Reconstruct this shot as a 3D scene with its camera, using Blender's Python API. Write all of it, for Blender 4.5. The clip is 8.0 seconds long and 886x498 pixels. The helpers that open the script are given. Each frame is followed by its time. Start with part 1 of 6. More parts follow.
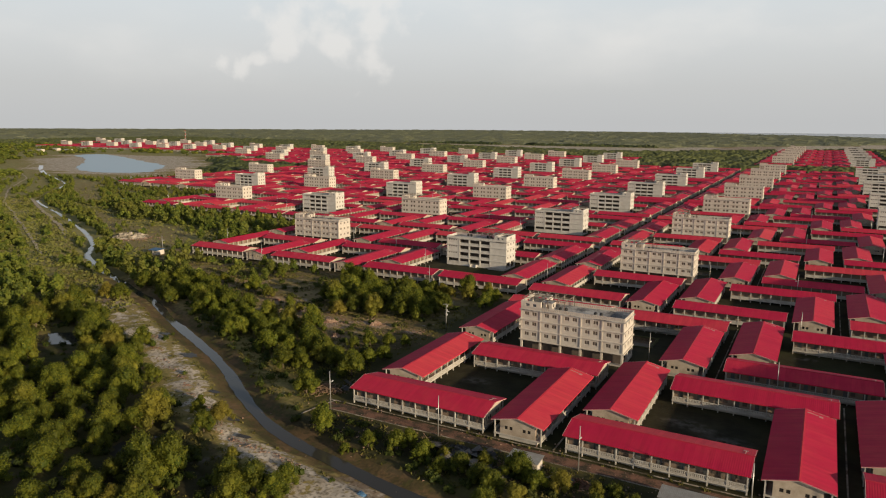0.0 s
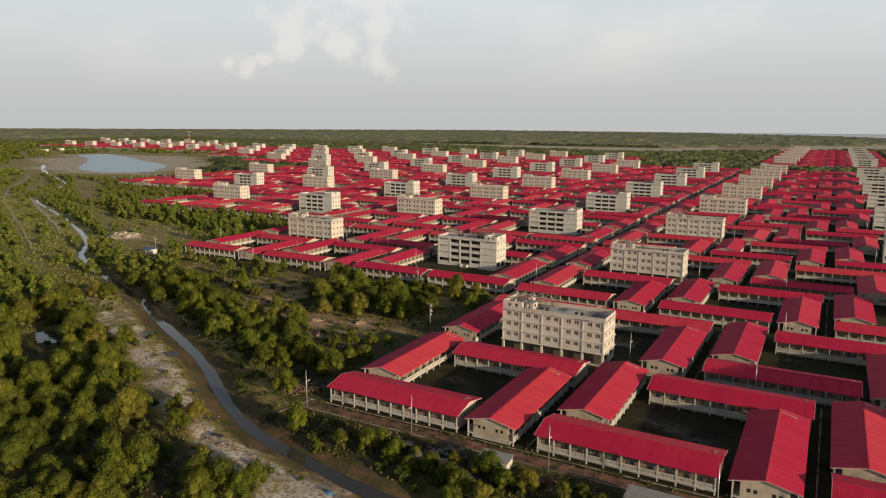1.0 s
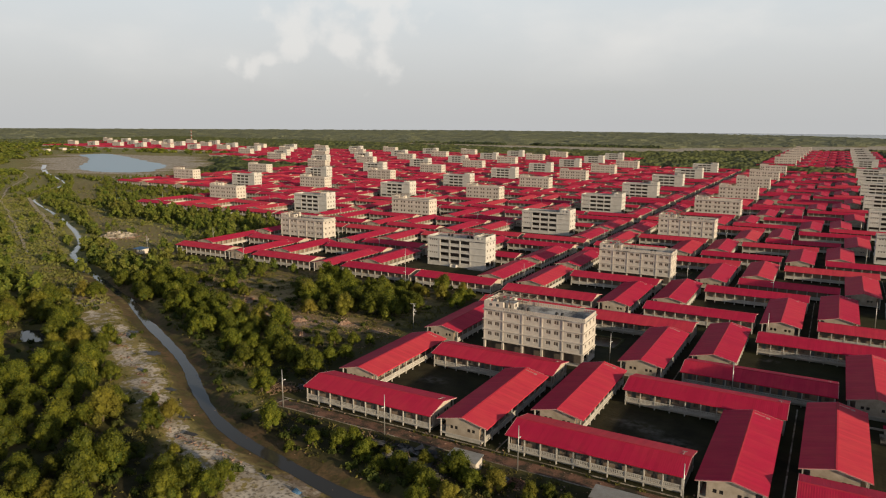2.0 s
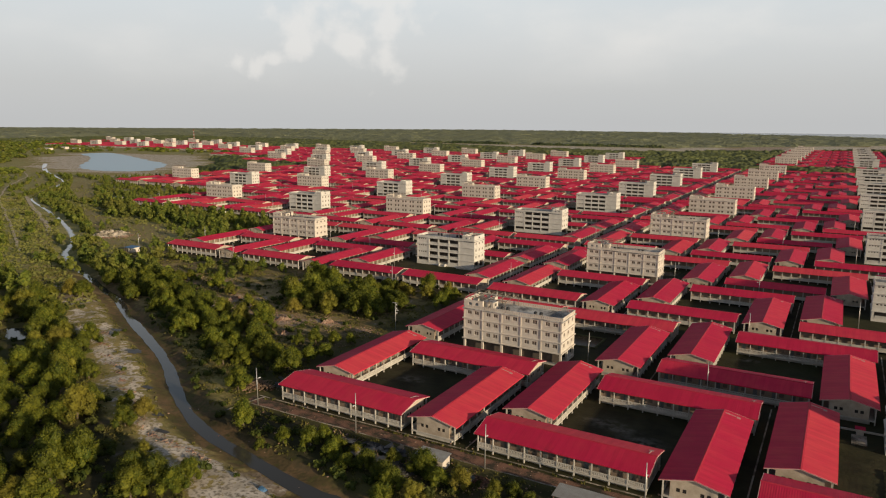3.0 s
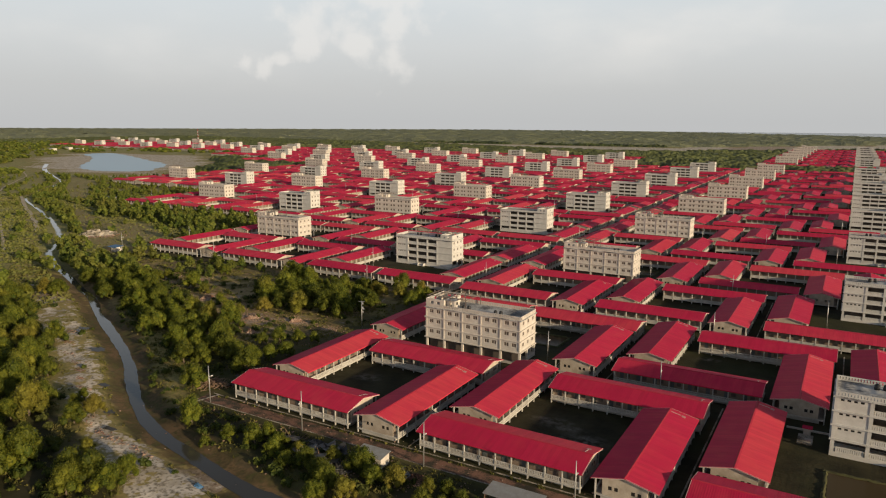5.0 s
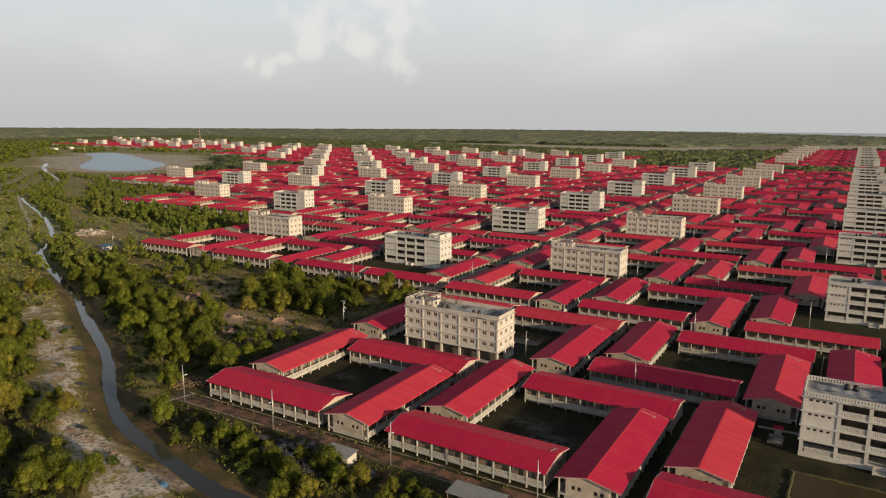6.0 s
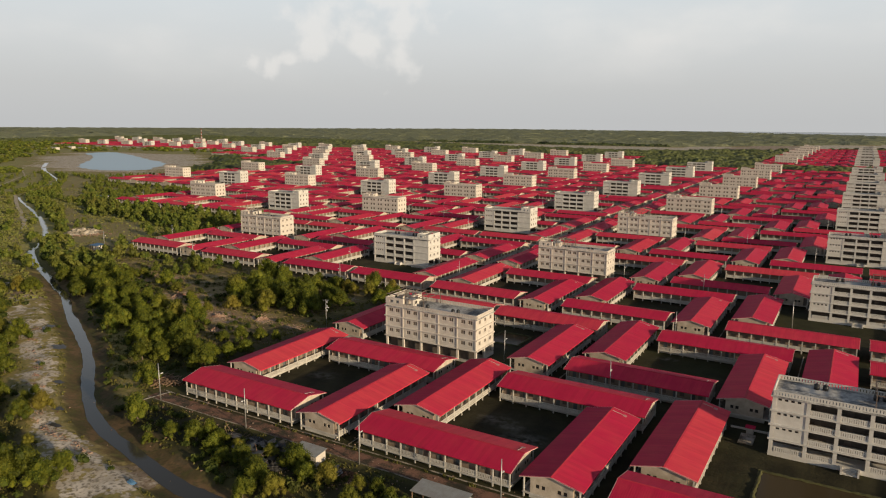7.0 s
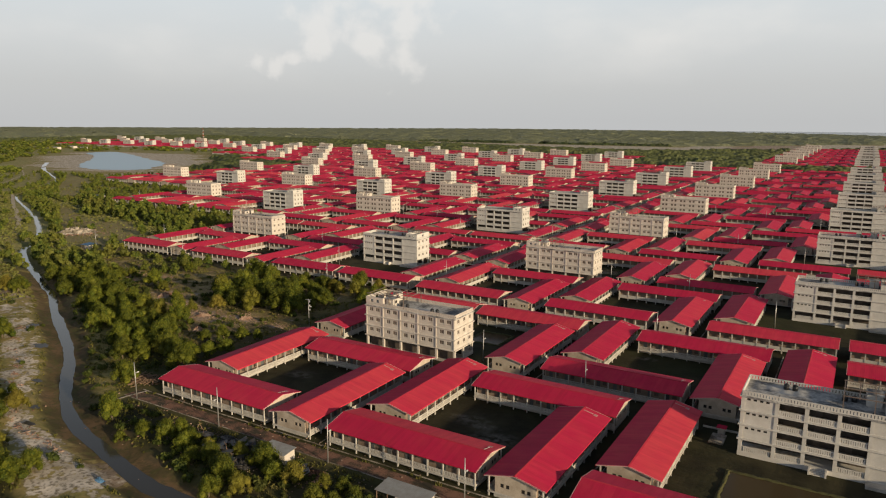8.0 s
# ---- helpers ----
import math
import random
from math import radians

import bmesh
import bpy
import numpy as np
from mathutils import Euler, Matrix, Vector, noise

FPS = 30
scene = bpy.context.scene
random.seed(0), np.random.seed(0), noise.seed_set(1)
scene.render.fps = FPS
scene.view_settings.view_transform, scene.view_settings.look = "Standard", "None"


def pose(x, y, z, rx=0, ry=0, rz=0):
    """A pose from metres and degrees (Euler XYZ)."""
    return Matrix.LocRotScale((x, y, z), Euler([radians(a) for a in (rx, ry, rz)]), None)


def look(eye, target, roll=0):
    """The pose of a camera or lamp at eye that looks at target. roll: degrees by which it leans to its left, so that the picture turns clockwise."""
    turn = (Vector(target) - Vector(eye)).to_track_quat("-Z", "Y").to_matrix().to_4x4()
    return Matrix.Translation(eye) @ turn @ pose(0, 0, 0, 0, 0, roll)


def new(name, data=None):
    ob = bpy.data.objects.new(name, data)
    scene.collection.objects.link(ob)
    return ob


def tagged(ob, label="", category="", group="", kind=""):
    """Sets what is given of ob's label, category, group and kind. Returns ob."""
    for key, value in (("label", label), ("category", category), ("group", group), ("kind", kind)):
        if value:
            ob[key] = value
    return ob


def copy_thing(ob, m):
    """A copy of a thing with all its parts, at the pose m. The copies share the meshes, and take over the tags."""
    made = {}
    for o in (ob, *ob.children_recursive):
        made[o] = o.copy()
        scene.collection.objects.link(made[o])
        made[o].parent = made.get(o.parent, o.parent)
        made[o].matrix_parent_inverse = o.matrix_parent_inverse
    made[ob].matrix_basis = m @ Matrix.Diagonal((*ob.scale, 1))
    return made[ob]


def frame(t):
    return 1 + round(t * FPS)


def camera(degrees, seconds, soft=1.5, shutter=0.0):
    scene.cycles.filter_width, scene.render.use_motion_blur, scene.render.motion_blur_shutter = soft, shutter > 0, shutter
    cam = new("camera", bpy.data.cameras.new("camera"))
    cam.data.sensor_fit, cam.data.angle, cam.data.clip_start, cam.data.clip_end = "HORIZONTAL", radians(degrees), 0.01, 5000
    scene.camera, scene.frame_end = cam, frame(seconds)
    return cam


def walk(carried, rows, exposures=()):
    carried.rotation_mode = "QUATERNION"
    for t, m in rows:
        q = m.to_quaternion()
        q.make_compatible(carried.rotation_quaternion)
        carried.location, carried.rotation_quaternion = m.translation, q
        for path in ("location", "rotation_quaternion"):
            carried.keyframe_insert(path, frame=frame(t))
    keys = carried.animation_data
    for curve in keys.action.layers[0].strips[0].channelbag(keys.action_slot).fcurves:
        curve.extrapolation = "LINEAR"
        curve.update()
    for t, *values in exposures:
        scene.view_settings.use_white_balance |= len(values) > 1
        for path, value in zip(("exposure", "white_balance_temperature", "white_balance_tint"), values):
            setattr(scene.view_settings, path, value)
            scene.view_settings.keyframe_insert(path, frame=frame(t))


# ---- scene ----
# ================= camera =================
cam = camera(64.8, 8.0, 1.15)
PATH = [
    (0, (-8.773, -3.636, 66.708), (-9.716, -1.909, 66.348), 0.2),
    (0.5, (-5.984, -2.264, 66.693), (-6.933, -0.541, 66.334), 0.2),
    (1, (-2.735, -0.527, 66.652), (-3.691, 1.193, 66.292), 0.2),
    (1.5, (0.089, 0.897, 66.657), (-0.871, 2.614, 66.298), 0.2),
    (3, (9.478, 5.605, 66.685), (8.503, 7.313, 66.324), 0.3),
    (3.5, (12.319, 7.032, 66.743), (11.34, 8.738, 66.382), 0.2),
    (4, (15.554, 8.757, 66.676), (14.569, 10.46, 66.315), 0.2),
    (4.5, (18.295, 10.257, 66.558), (17.306, 11.957, 66.197), 0.2),
    (6, (27.426, 15.474, 66.459), (26.424, 17.166, 66.097), 0.2),
    (6.5, (30.222, 16.951, 66.452), (29.216, 18.642, 66.089), 0.2),
    (7, (33.429, 18.66, 66.461), (32.419, 20.347, 66.098), 0.2),
    (7.5, (36.261, 20.203, 66.482), (35.246, 21.888, 66.118), 0.2),
    (8, (39.49, 21.936, 66.524), (38.471, 23.618, 66.16), 0.2),
]
walk(cam, [(t, look(eye, target, roll)) for t, eye, target, roll in PATH])

# ================= sky, sun, exposure =================
SUN_EL, SUN_AZ = radians(11.0), radians(-15.0)  # height, and the angle from +x towards +y
SUN_DIR = Vector((math.cos(SUN_EL) * math.cos(SUN_AZ), math.cos(SUN_EL) * math.sin(SUN_AZ), math.sin(SUN_EL)))
sun = new("sun", bpy.data.lights.new("sun", "SUN"))
sun.data.energy, sun.data.angle, sun.data.color = 4.6, radians(0.8), (1.0, 0.80, 0.53)
sun.matrix_world = look(SUN_DIR * 800, (0, 0, 0))
scene.view_settings.exposure = 0.22


def make_world():
    w = bpy.data.worlds.new("sky")
    scene.world = w
    w.use_nodes = True
    nt = w.node_tree
    nt.nodes.clear()
    N, Lk = nt.nodes.new, nt.links.new
    sky = N("ShaderNodeTexSky")
    sky.sky_type, sky.sun_disc = "NISHITA", False
    sky.sun_elevation, sky.sun_rotation = SUN_EL, math.pi / 2 - SUN_AZ
    sky.air_density, sky.dust_density, sky.ozone_density = 1.0, 3.0, 1.0
    dim = N("ShaderNodeMix"); dim.data_type, dim.blend_type = "RGBA", "MULTIPLY"
    dim.inputs["Factor"].default_value = 1.0
    dim.inputs["B"].default_value = (0.033, 0.0355, 0.046, 1)
    Lk(sky.outputs[0], dim.inputs["A"])
    co = N("ShaderNodeTexCoord")
    sep = N("ShaderNodeSeparateXYZ"); Lk(co.outputs["Generated"], sep.inputs[0])
    # sea haze: pale grey along the horizon, thinning upwards into the open sky
    ramp = N("ShaderNodeValToRGB")
    e = ramp.color_ramp.elements
    e[0].position, e[0].color = 0.0, (0.486, 0.492, 0.494, 1)
    e[1].position, e[1].color = 0.45, (0.507, 0.612, 0.700, 1)
    for at, c in ((0.045, (0.522, 0.528, 0.524)), (0.10, (0.592, 0.606, 0.606)), (0.18, (0.621, 0.669, 0.691))):
        e.new(at).color = (*c, 1)
    Lk(sep.outputs["Z"], ramp.inputs[0])
    thin = N("ShaderNodeMapRange"); thin.inputs["From Min"].default_value, thin.inputs["From Max"].default_value = 0.17, 0.48
    thin.inputs["To Min"].default_value, thin.inputs["To Max"].default_value = 0.92, 0.12
    Lk(sep.outputs["Z"], thin.inputs["Value"])
    # soft broken clouds
    mp = N("ShaderNodeMapping"); mp.inputs["Scale"].default_value = (1.5, 1.5, 3.2)
    mp.inputs["Location"].default_value = (0.35, 0.1, 0.2)
    Lk(co.outputs["Generated"], mp.inputs[0])
    nz = N("ShaderNodeTexNoise"); nz.inputs["Scale"].default_value = 2.4; nz.inputs["Detail"].default_value = 6; nz.inputs["Roughness"].default_value = 0.5
    Lk(mp.outputs[0], nz.inputs["Vector"])
    cr = N("ShaderNodeMapRange"); cr.interpolation_type = "SMOOTHSTEP"
    cr.inputs["From Min"].default_value, cr.inputs["From Max"].default_value, cr.inputs["To Max"].default_value = 0.46, 0.80, 0.8
    Lk(nz.outputs["Fac"], cr.inputs["Value"])
    low = N("ShaderNodeMapRange"); low.inputs["From Min"].default_value, low.inputs["From Max"].default_value = 0.03, 0.14
    Lk(sep.outputs["Z"], low.inputs["Value"])
    fac = N("ShaderNodeMath"); fac.operation = "MULTIPLY"
    Lk(cr.outputs["Result"], fac.inputs[0]); Lk(low.outputs["Result"], fac.inputs[1])
    # a few heaped clouds low over the north-west
    heap = fac.outputs[0]
    fine = N("ShaderNodeTexNoise"); fine.inputs["Scale"].default_value = 22; fine.inputs["Detail"].default_value = 5
    Lk(co.outputs["Generated"], fine.inputs["Vector"])
    for at, r in (((-0.566, 0.810, 0.151), 0.060), ((-0.564, 0.817, 0.124), 0.050), ((-0.590, 0.798, 0.126), 0.042), ((-0.562, 0.822, 0.092), 0.040), ((-0.597, 0.794, 0.106), 0.034),
                  ((-0.575, 0.800, 0.172), 0.060), ((-0.659, 0.743, 0.124), 0.034), ((-0.655, 0.747, 0.103), 0.022), ((-0.712, 0.697, 0.075), 0.019), ((-0.697, 0.713, 0.071), 0.019), ((-0.680, 0.728, 0.080), 0.016)):
        dist = N("ShaderNodeVectorMath"); dist.operation = "DISTANCE"; dist.inputs[1].default_value = at
        Lk(co.outputs["Generated"], dist.inputs[0])
        edge = N("ShaderNodeMath"); edge.operation = "MULTIPLY_ADD"; edge.inputs[1].default_value = -r * 4.0
        Lk(fine.outputs["Fac"], edge.inputs[0]); Lk(dist.outputs["Value"], edge.inputs[2])
        puff = N("ShaderNodeMapRange"); puff.interpolation_type = "SMOOTHSTEP"
        for k, q in (("From Min", -1.9 * r), ("From Max", -0.9 * r), ("To Min", 0.55), ("To Max", 0.0)):
            puff.inputs[k].default_value = q
        Lk(edge.outputs[0], puff.inputs["Value"])
        more = N("ShaderNodeMath"); more.operation = "MAXIMUM"
        Lk(heap, more.inputs[0]); Lk(puff.outputs["Result"], more.inputs[1])
        heap = more.outputs[0]
    cl = N("ShaderNodeMix"); cl.data_type = "RGBA"
    cl.inputs["B"].default_value = (0.787, 0.761, 0.726, 1)
    Lk(ramp.outputs[0], cl.inputs["A"]); Lk(heap, cl.inputs["Factor"])
    mix = N("ShaderNodeMix"); mix.data_type = "RGBA"
    Lk(thin.outputs["Result"], mix.inputs["Factor"])
    Lk(dim.outputs["Result"], mix.inputs["A"]); Lk(cl.outputs["Result"], mix.inputs["B"])
    bg = N("ShaderNodeBackground"); bg.inputs["Strength"].default_value = 1.0
    Lk(mix.outputs["Result"], bg.inputs["Color"])
    out = N("ShaderNodeOutputWorld"); Lk(bg.outputs[0], out.inputs["Surface"])


make_world()


# ================= materials =================
def material(name, base, rough=0.7, metal=0.0, dark=None, scale=1.0, fine=12.0, amount=0.5, bump=0.15, wave=None, spread=0.0, spec=0.5, sharp=0.0):
    """A surface with two sizes of variation, fine relief and, with wave, ribs across one axis (axis, width of a rib in metres, depth)."""
    m = bpy.data.materials.new(name)
    m.use_nodes = True
    nt = m.node_tree
    N, Lk = nt.nodes.new, nt.links.new
    p = nt.nodes["Principled BSDF"]
    p.inputs["Roughness"].default_value, p.inputs["Metallic"].default_value = rough, metal
    p.inputs["Specular IOR Level"].default_value = spec
    co = N("ShaderNodeTexCoord")
    big = N("ShaderNodeTexNoise"); big.inputs["Scale"].default_value = scale; big.inputs["Detail"].default_value = 5
    small = N("ShaderNodeTexNoise"); small.inputs["Scale"].default_value = fine; small.inputs["Detail"].default_value = 3
    info = N("ShaderNodeObjectInfo")
    off = N("ShaderNodeVectorMath"); off.operation = "MULTIPLY_ADD"
    off.inputs[1].default_value = (37, 53, 11)
    comb = N("ShaderNodeCombineXYZ")
    for k in range(3):
        Lk(info.outputs["Random"], comb.inputs[k])
    Lk(comb.outputs[0], off.inputs[0]); Lk(co.outputs["Object"], off.inputs[2])
    Lk(off.outputs[0], big.inputs["Vector"]); Lk(off.outputs[0], small.inputs["Vector"])
    add = N("ShaderNodeMath"); add.operation = "MULTIPLY_ADD"; add.inputs[1].default_value = 0.45
    Lk(small.outputs["Fac"], add.inputs[0]); Lk(big.outputs["Fac"], add.inputs[2])
    mr = N("ShaderNodeMapRange"); mr.inputs["From Min"].default_value, mr.inputs["From Max"].default_value = 0.50 + 0.14 * sharp, 0.95 - 0.14 * sharp
    mr.inputs["To Max"].default_value = amount
    Lk(add.outputs[0], mr.inputs["Value"])
    mix = N("ShaderNodeMix"); mix.data_type = "RGBA"
    mix.inputs["A"].default_value = (*base, 1)
    mix.inputs["B"].default_value = (*(dark or [c * 0.55 for c in base]), 1)
    Lk(mr.outputs["Result"], mix.inputs["Factor"])
    hsv = N("ShaderNodeHueSaturation")
    rv = N("ShaderNodeMapRange"); rv.inputs["To Min"].default_value, rv.inputs["To Max"].default_value = 1 - spread, 1 + spread
    Lk(info.outputs["Random"], rv.inputs["Value"]); Lk(rv.outputs["Result"], hsv.inputs["Value"])
    Lk(mix.outputs["Result"], hsv.inputs["Color"]); Lk(hsv.outputs[0], p.inputs["Base Color"])
    bp = N("ShaderNodeBump"); bp.inputs["Strength"].default_value = bump; bp.inputs["Distance"].default_value = 0.05
    Lk(small.outputs["Fac"], bp.inputs["Height"])
    if wave:
        axis, width, depth = wave
        wv = N("ShaderNodeTexWave"); wv.wave_type, wv.bands_direction = "BANDS", axis
        wv.inputs["Scale"].default_value = 0.314 / width
        Lk(co.outputs["Object"], wv.inputs["Vector"])
        b2 = N("ShaderNodeBump"); b2.inputs["Strength"].default_value = 0.7; b2.inputs["Distance"].default_value = depth
        Lk(wv.outputs["Fac"], b2.inputs["Height"]); Lk(bp.outputs[0], b2.inputs["Normal"]); Lk(b2.outputs[0], p.inputs["Normal"])
    else:
        Lk(bp.outputs[0], p.inputs["Normal"])
    return m


def leaf_material(name, base, tip, dry, relief=0.0):
    m = bpy.data.materials.new(name)
    m.use_nodes = True
    nt = m.node_tree
    N, Lk = nt.nodes.new, nt.links.new
    p = nt.nodes["Principled BSDF"]
    p.inputs["Roughness"].default_value = 0.65
    p.inputs["Specular IOR Level"].default_value = 0.25
    geo, info, co = N("ShaderNodeNewGeometry"), N("ShaderNodeObjectInfo"), N("ShaderNodeTexCoord")
    nz = N("ShaderNodeTexNoise"); nz.inputs["Scale"].default_value = 0.035; nz.inputs["Detail"].default_value = 4
    Lk(geo.outputs["Position"], nz.inputs["Vector"])
    r1 = N("ShaderNodeMix"); r1.data_type = "RGBA"
    r1.inputs["A"].default_value, r1.inputs["B"].default_value = (*base, 1), (*tip, 1)
    Lk(geo.outputs["Random Per Island"], r1.inputs["Factor"])
    mr = N("ShaderNodeMapRange"); mr.inputs["From Min"].default_value, mr.inputs["From Max"].default_value = 0.74, 1.02
    av = N("ShaderNodeMath"); av.operation = "MULTIPLY_ADD"; av.inputs[1].default_value = 0.35
    Lk(info.outputs["Random"], av.inputs[0]); Lk(nz.outputs["Fac"], av.inputs[2])
    Lk(av.outputs[0], mr.inputs["Value"]); mr.inputs["To Max"].default_value = 0.5
    r2 = N("ShaderNodeMix"); r2.data_type = "RGBA"; r2.inputs["B"].default_value = (*dry, 1)
    Lk(r1.outputs["Result"], r2.inputs["A"]); Lk(mr.outputs["Result"], r2.inputs["Factor"])
    # some trees are darker or greyer than their neighbours
    tone = N("ShaderNodeTexNoise"); tone.inputs["Scale"].default_value = 0.13; tone.inputs["Detail"].default_value = 1
    Lk(geo.outputs["Position"], tone.inputs["Vector"])
    two = N("ShaderNodeMath"); two.operation = "MULTIPLY_ADD"; two.inputs[1].default_value = 0.45
    Lk(info.outputs["Random"], two.inputs[0]); Lk(tone.outputs["Fac"], two.inputs[2])
    val = N("ShaderNodeMapRange")
    for k, q in (("From Min", 0.45), ("From Max", 1.0), ("To Min", 0.66), ("To Max", 1.18)):
        val.inputs[k].default_value = q
    Lk(two.outputs[0], val.inputs["Value"])
    hsv = N("ShaderNodeHueSaturation"); hsv.inputs["Saturation"].default_value = 1.0
    Lk(val.outputs["Result"], hsv.inputs["Value"]); Lk(r2.outputs["Result"], hsv.inputs["Color"])
    Lk(hsv.outputs[0], p.inputs["Base Color"])
    if relief:  # crowns too small to be shaped one by one
        lump = N("ShaderNodeTexVoronoi"); lump.inputs["Scale"].default_value = 0.16
        Lk(geo.outputs["Position"], lump.inputs["Vector"])
        bp = N("ShaderNodeBump"); bp.invert = True; bp.inputs["Distance"].default_value = relief
        Lk(lump.outputs["Distance"], bp.inputs["Height"]); Lk(bp.outputs[0], p.inputs["Normal"])
    tr = N("ShaderNodeBsdfTranslucent"); Lk(hsv.outputs[0], tr.inputs["Color"])
    ms = N("ShaderNodeMixShader"); ms.inputs[0].default_value = 0.3
    Lk(p.outputs[0], ms.inputs[1]); Lk(tr.outputs[0], ms.inputs[2])
    Lk(ms.outputs[0], nt.nodes["Material Output"].inputs["Surface"])
    return m


def roof_material():
    """Painted ribbed roof sheets: each slope bleached differently, sheet by sheet, with run-off streaks down the slope."""
    m = bpy.data.materials.new("red_metal_roof")
    m.use_nodes = True
    nt = m.node_tree
    N, Lk = nt.nodes.new, nt.links.new
    p = nt.nodes["Principled BSDF"]
    p.inputs["Roughness"].default_value, p.inputs["Specular IOR Level"].default_value = 0.62, 0.06
    co, info, geo = N("ShaderNodeTexCoord"), N("ShaderNodeObjectInfo"), N("ShaderNodeNewGeometry")

    def math_(op, a, b=None, c=None):
        q = N("ShaderNodeMath"); q.operation = op
        for k, v in enumerate((a, b, c)):
            if v is None:
                continue
            if isinstance(v, (int, float)):
                q.inputs[k].default_value = v
            else:
                Lk(v, q.inputs[k])
        return q.outputs[0]

    def range_(v, a, b, c=0.0, d=1.0):
        r = N("ShaderNodeMapRange"); Lk(v, r.inputs["Value"])
        for k, q in (("From Min", a), ("From Max", b), ("To Min", c), ("To Max", d)):
            r.inputs[k].default_value = q
        return r.outputs["Result"]

    def mix_(a, b, f):
        x = N("ShaderNodeMix"); x.data_type = "RGBA"
        for k, c in (("A", a), ("B", b)):
            if isinstance(c, tuple):
                x.inputs[k].default_value = (*c, 1)
            else:
                Lk(c, x.inputs[k])
        Lk(f, x.inputs["Factor"])
        return x.outputs["Result"]

    # one random number for each slope, also where many are joined
    rnd = math_("FRACT", math_("MULTIPLY_ADD", geo.outputs["Random Per Island"], 7.31, info.outputs["Random"]))
    shift = N("ShaderNodeVectorMath"); shift.operation = "MULTIPLY_ADD"; shift.inputs[1].default_value = (61, 37, 0)
    comb = N("ShaderNodeCombineXYZ")
    for k in range(3):
        Lk(rnd, comb.inputs[k])
    Lk(comb.outputs[0], shift.inputs[0]); Lk(co.outputs["Object"], shift.inputs[2])

    def noise_(scale, stretch, detail=4):
        mp = N("ShaderNodeMapping"); mp.inputs["Scale"].default_value = stretch
        Lk(shift.outputs[0], mp.inputs[0])
        z = N("ShaderNodeTexNoise"); z.inputs["Scale"].default_value = scale; z.inputs["Detail"].default_value = detail
        Lk(mp.outputs[0], z.inputs["Vector"])
        return z.outputs["Fac"]

    cloud, streak, fine = noise_(0.22, (1, 1, 1)), noise_(1.6, (1, 0.14, 0.14), 5), noise_(5.0, (1, 0.4, 0.4), 3)
    sep = N("ShaderNodeSeparateXYZ"); Lk(shift.outputs[0], sep.inputs[0])
    sheet = N("ShaderNodeTexWhiteNoise"); sheet.noise_dimensions = "1D"
    Lk(math_("FLOOR", math_("MULTIPLY", sep.outputs["X"], 1 / 0.9)), sheet.inputs["W"])
    bleach = math_("ADD", math_("MULTIPLY", math_("POWER", rnd, 3.0), 0.8), range_(cloud, 0.35, 0.75, -0.12, 0.32))
    col = mix_((0.53, 0.021, 0.069), (0.60, 0.064, 0.078), range_(bleach, 0, 1))
    col = mix_(col, (0.27, 0.010, 0.036), range_(streak, 0.50, 0.80, 0.0, 0.28))
    col = mix_(col, (0.60, 0.09, 0.11), range_(fine, 0.62, 0.8, 0.0, 0.22))
    hsv = N("ShaderNodeHueSaturation"); Lk(col, hsv.inputs["Color"])
    Lk(math_("MULTIPLY", range_(sheet.outputs["Value"], 0, 1, 0.93, 1.06), range_(rnd, 0, 1, 0.9, 1.08)), hsv.inputs["Value"])
    Lk(hsv.outputs[0], p.inputs["Base Color"])
    bp = N("ShaderNodeBump"); bp.inputs["Strength"].default_value, bp.inputs["Distance"].default_value = 0.12, 0.05
    Lk(fine, bp.inputs["Height"])
    wv = N("ShaderNodeTexWave"); wv.wave_type, wv.bands_direction = "BANDS", "X"
    wv.inputs["Scale"].default_value = 0.314 / 0.40
    Lk(co.outputs["Object"], wv.inputs["Vector"])
    b2 = N("ShaderNodeBump"); b2.inputs["Strength"].default_value, b2.inputs["Distance"].default_value = 0.7, 0.022
    Lk(wv.outputs["Fac"], b2.inputs["Height"]); Lk(bp.outputs[0], b2.inputs["Normal"]); Lk(b2.outputs[0], p.inputs["Normal"])
    return m


ROOF = roof_material()
RIDGE = material("ridge_metal", (0.50, 0.035, 0.060), 0.6, 0.0, (0.34, 0.02, 0.04), 0.8, 6, 0.7, 0.05, None, 0.1, 0.08)
PLASTER = material("cream_plaster", (0.60, 0.55, 0.49), 0.85, 0, (0.36, 0.315, 0.265), 0.5, 5.0, 0.5, 0.1, None, 0.05)
CONCRETE = material("bare_concrete", (0.55, 0.52, 0.47), 0.9, 0, (0.27, 0.25, 0.22), 0.45, 4.0, 0.7, 0.2, None, 0.06)
BRICKWALL = material("tan_block_wall", (0.51, 0.435, 0.35), 0.9, 0, (0.28, 0.225, 0.165), 0.6, 6.0, 0.75, 0.2, None, 0.08)
WHITEWASH = material("pale_whitewash", (0.58, 0.56, 0.525), 0.85, 0, (0.36, 0.34, 0.305), 0.5, 5.0, 0.5, 0.1, None, 0.04)
# near-black colour that holds the shade inside the shelters' verandas
VERANDA_SHADE = material("shaded_veranda", (0.115, 0.092, 0.076), 0.9, 0, (0.06, 0.05, 0.042), 0.7, 6.0, 0.75, 0.2, None, 0.1)
SLAB = material("roof_slab", (0.50, 0.485, 0.46), 0.8, 0, (0.085, 0.085, 0.09), 0.16, 1.4, 1.0, 0.2, sharp=0.7)
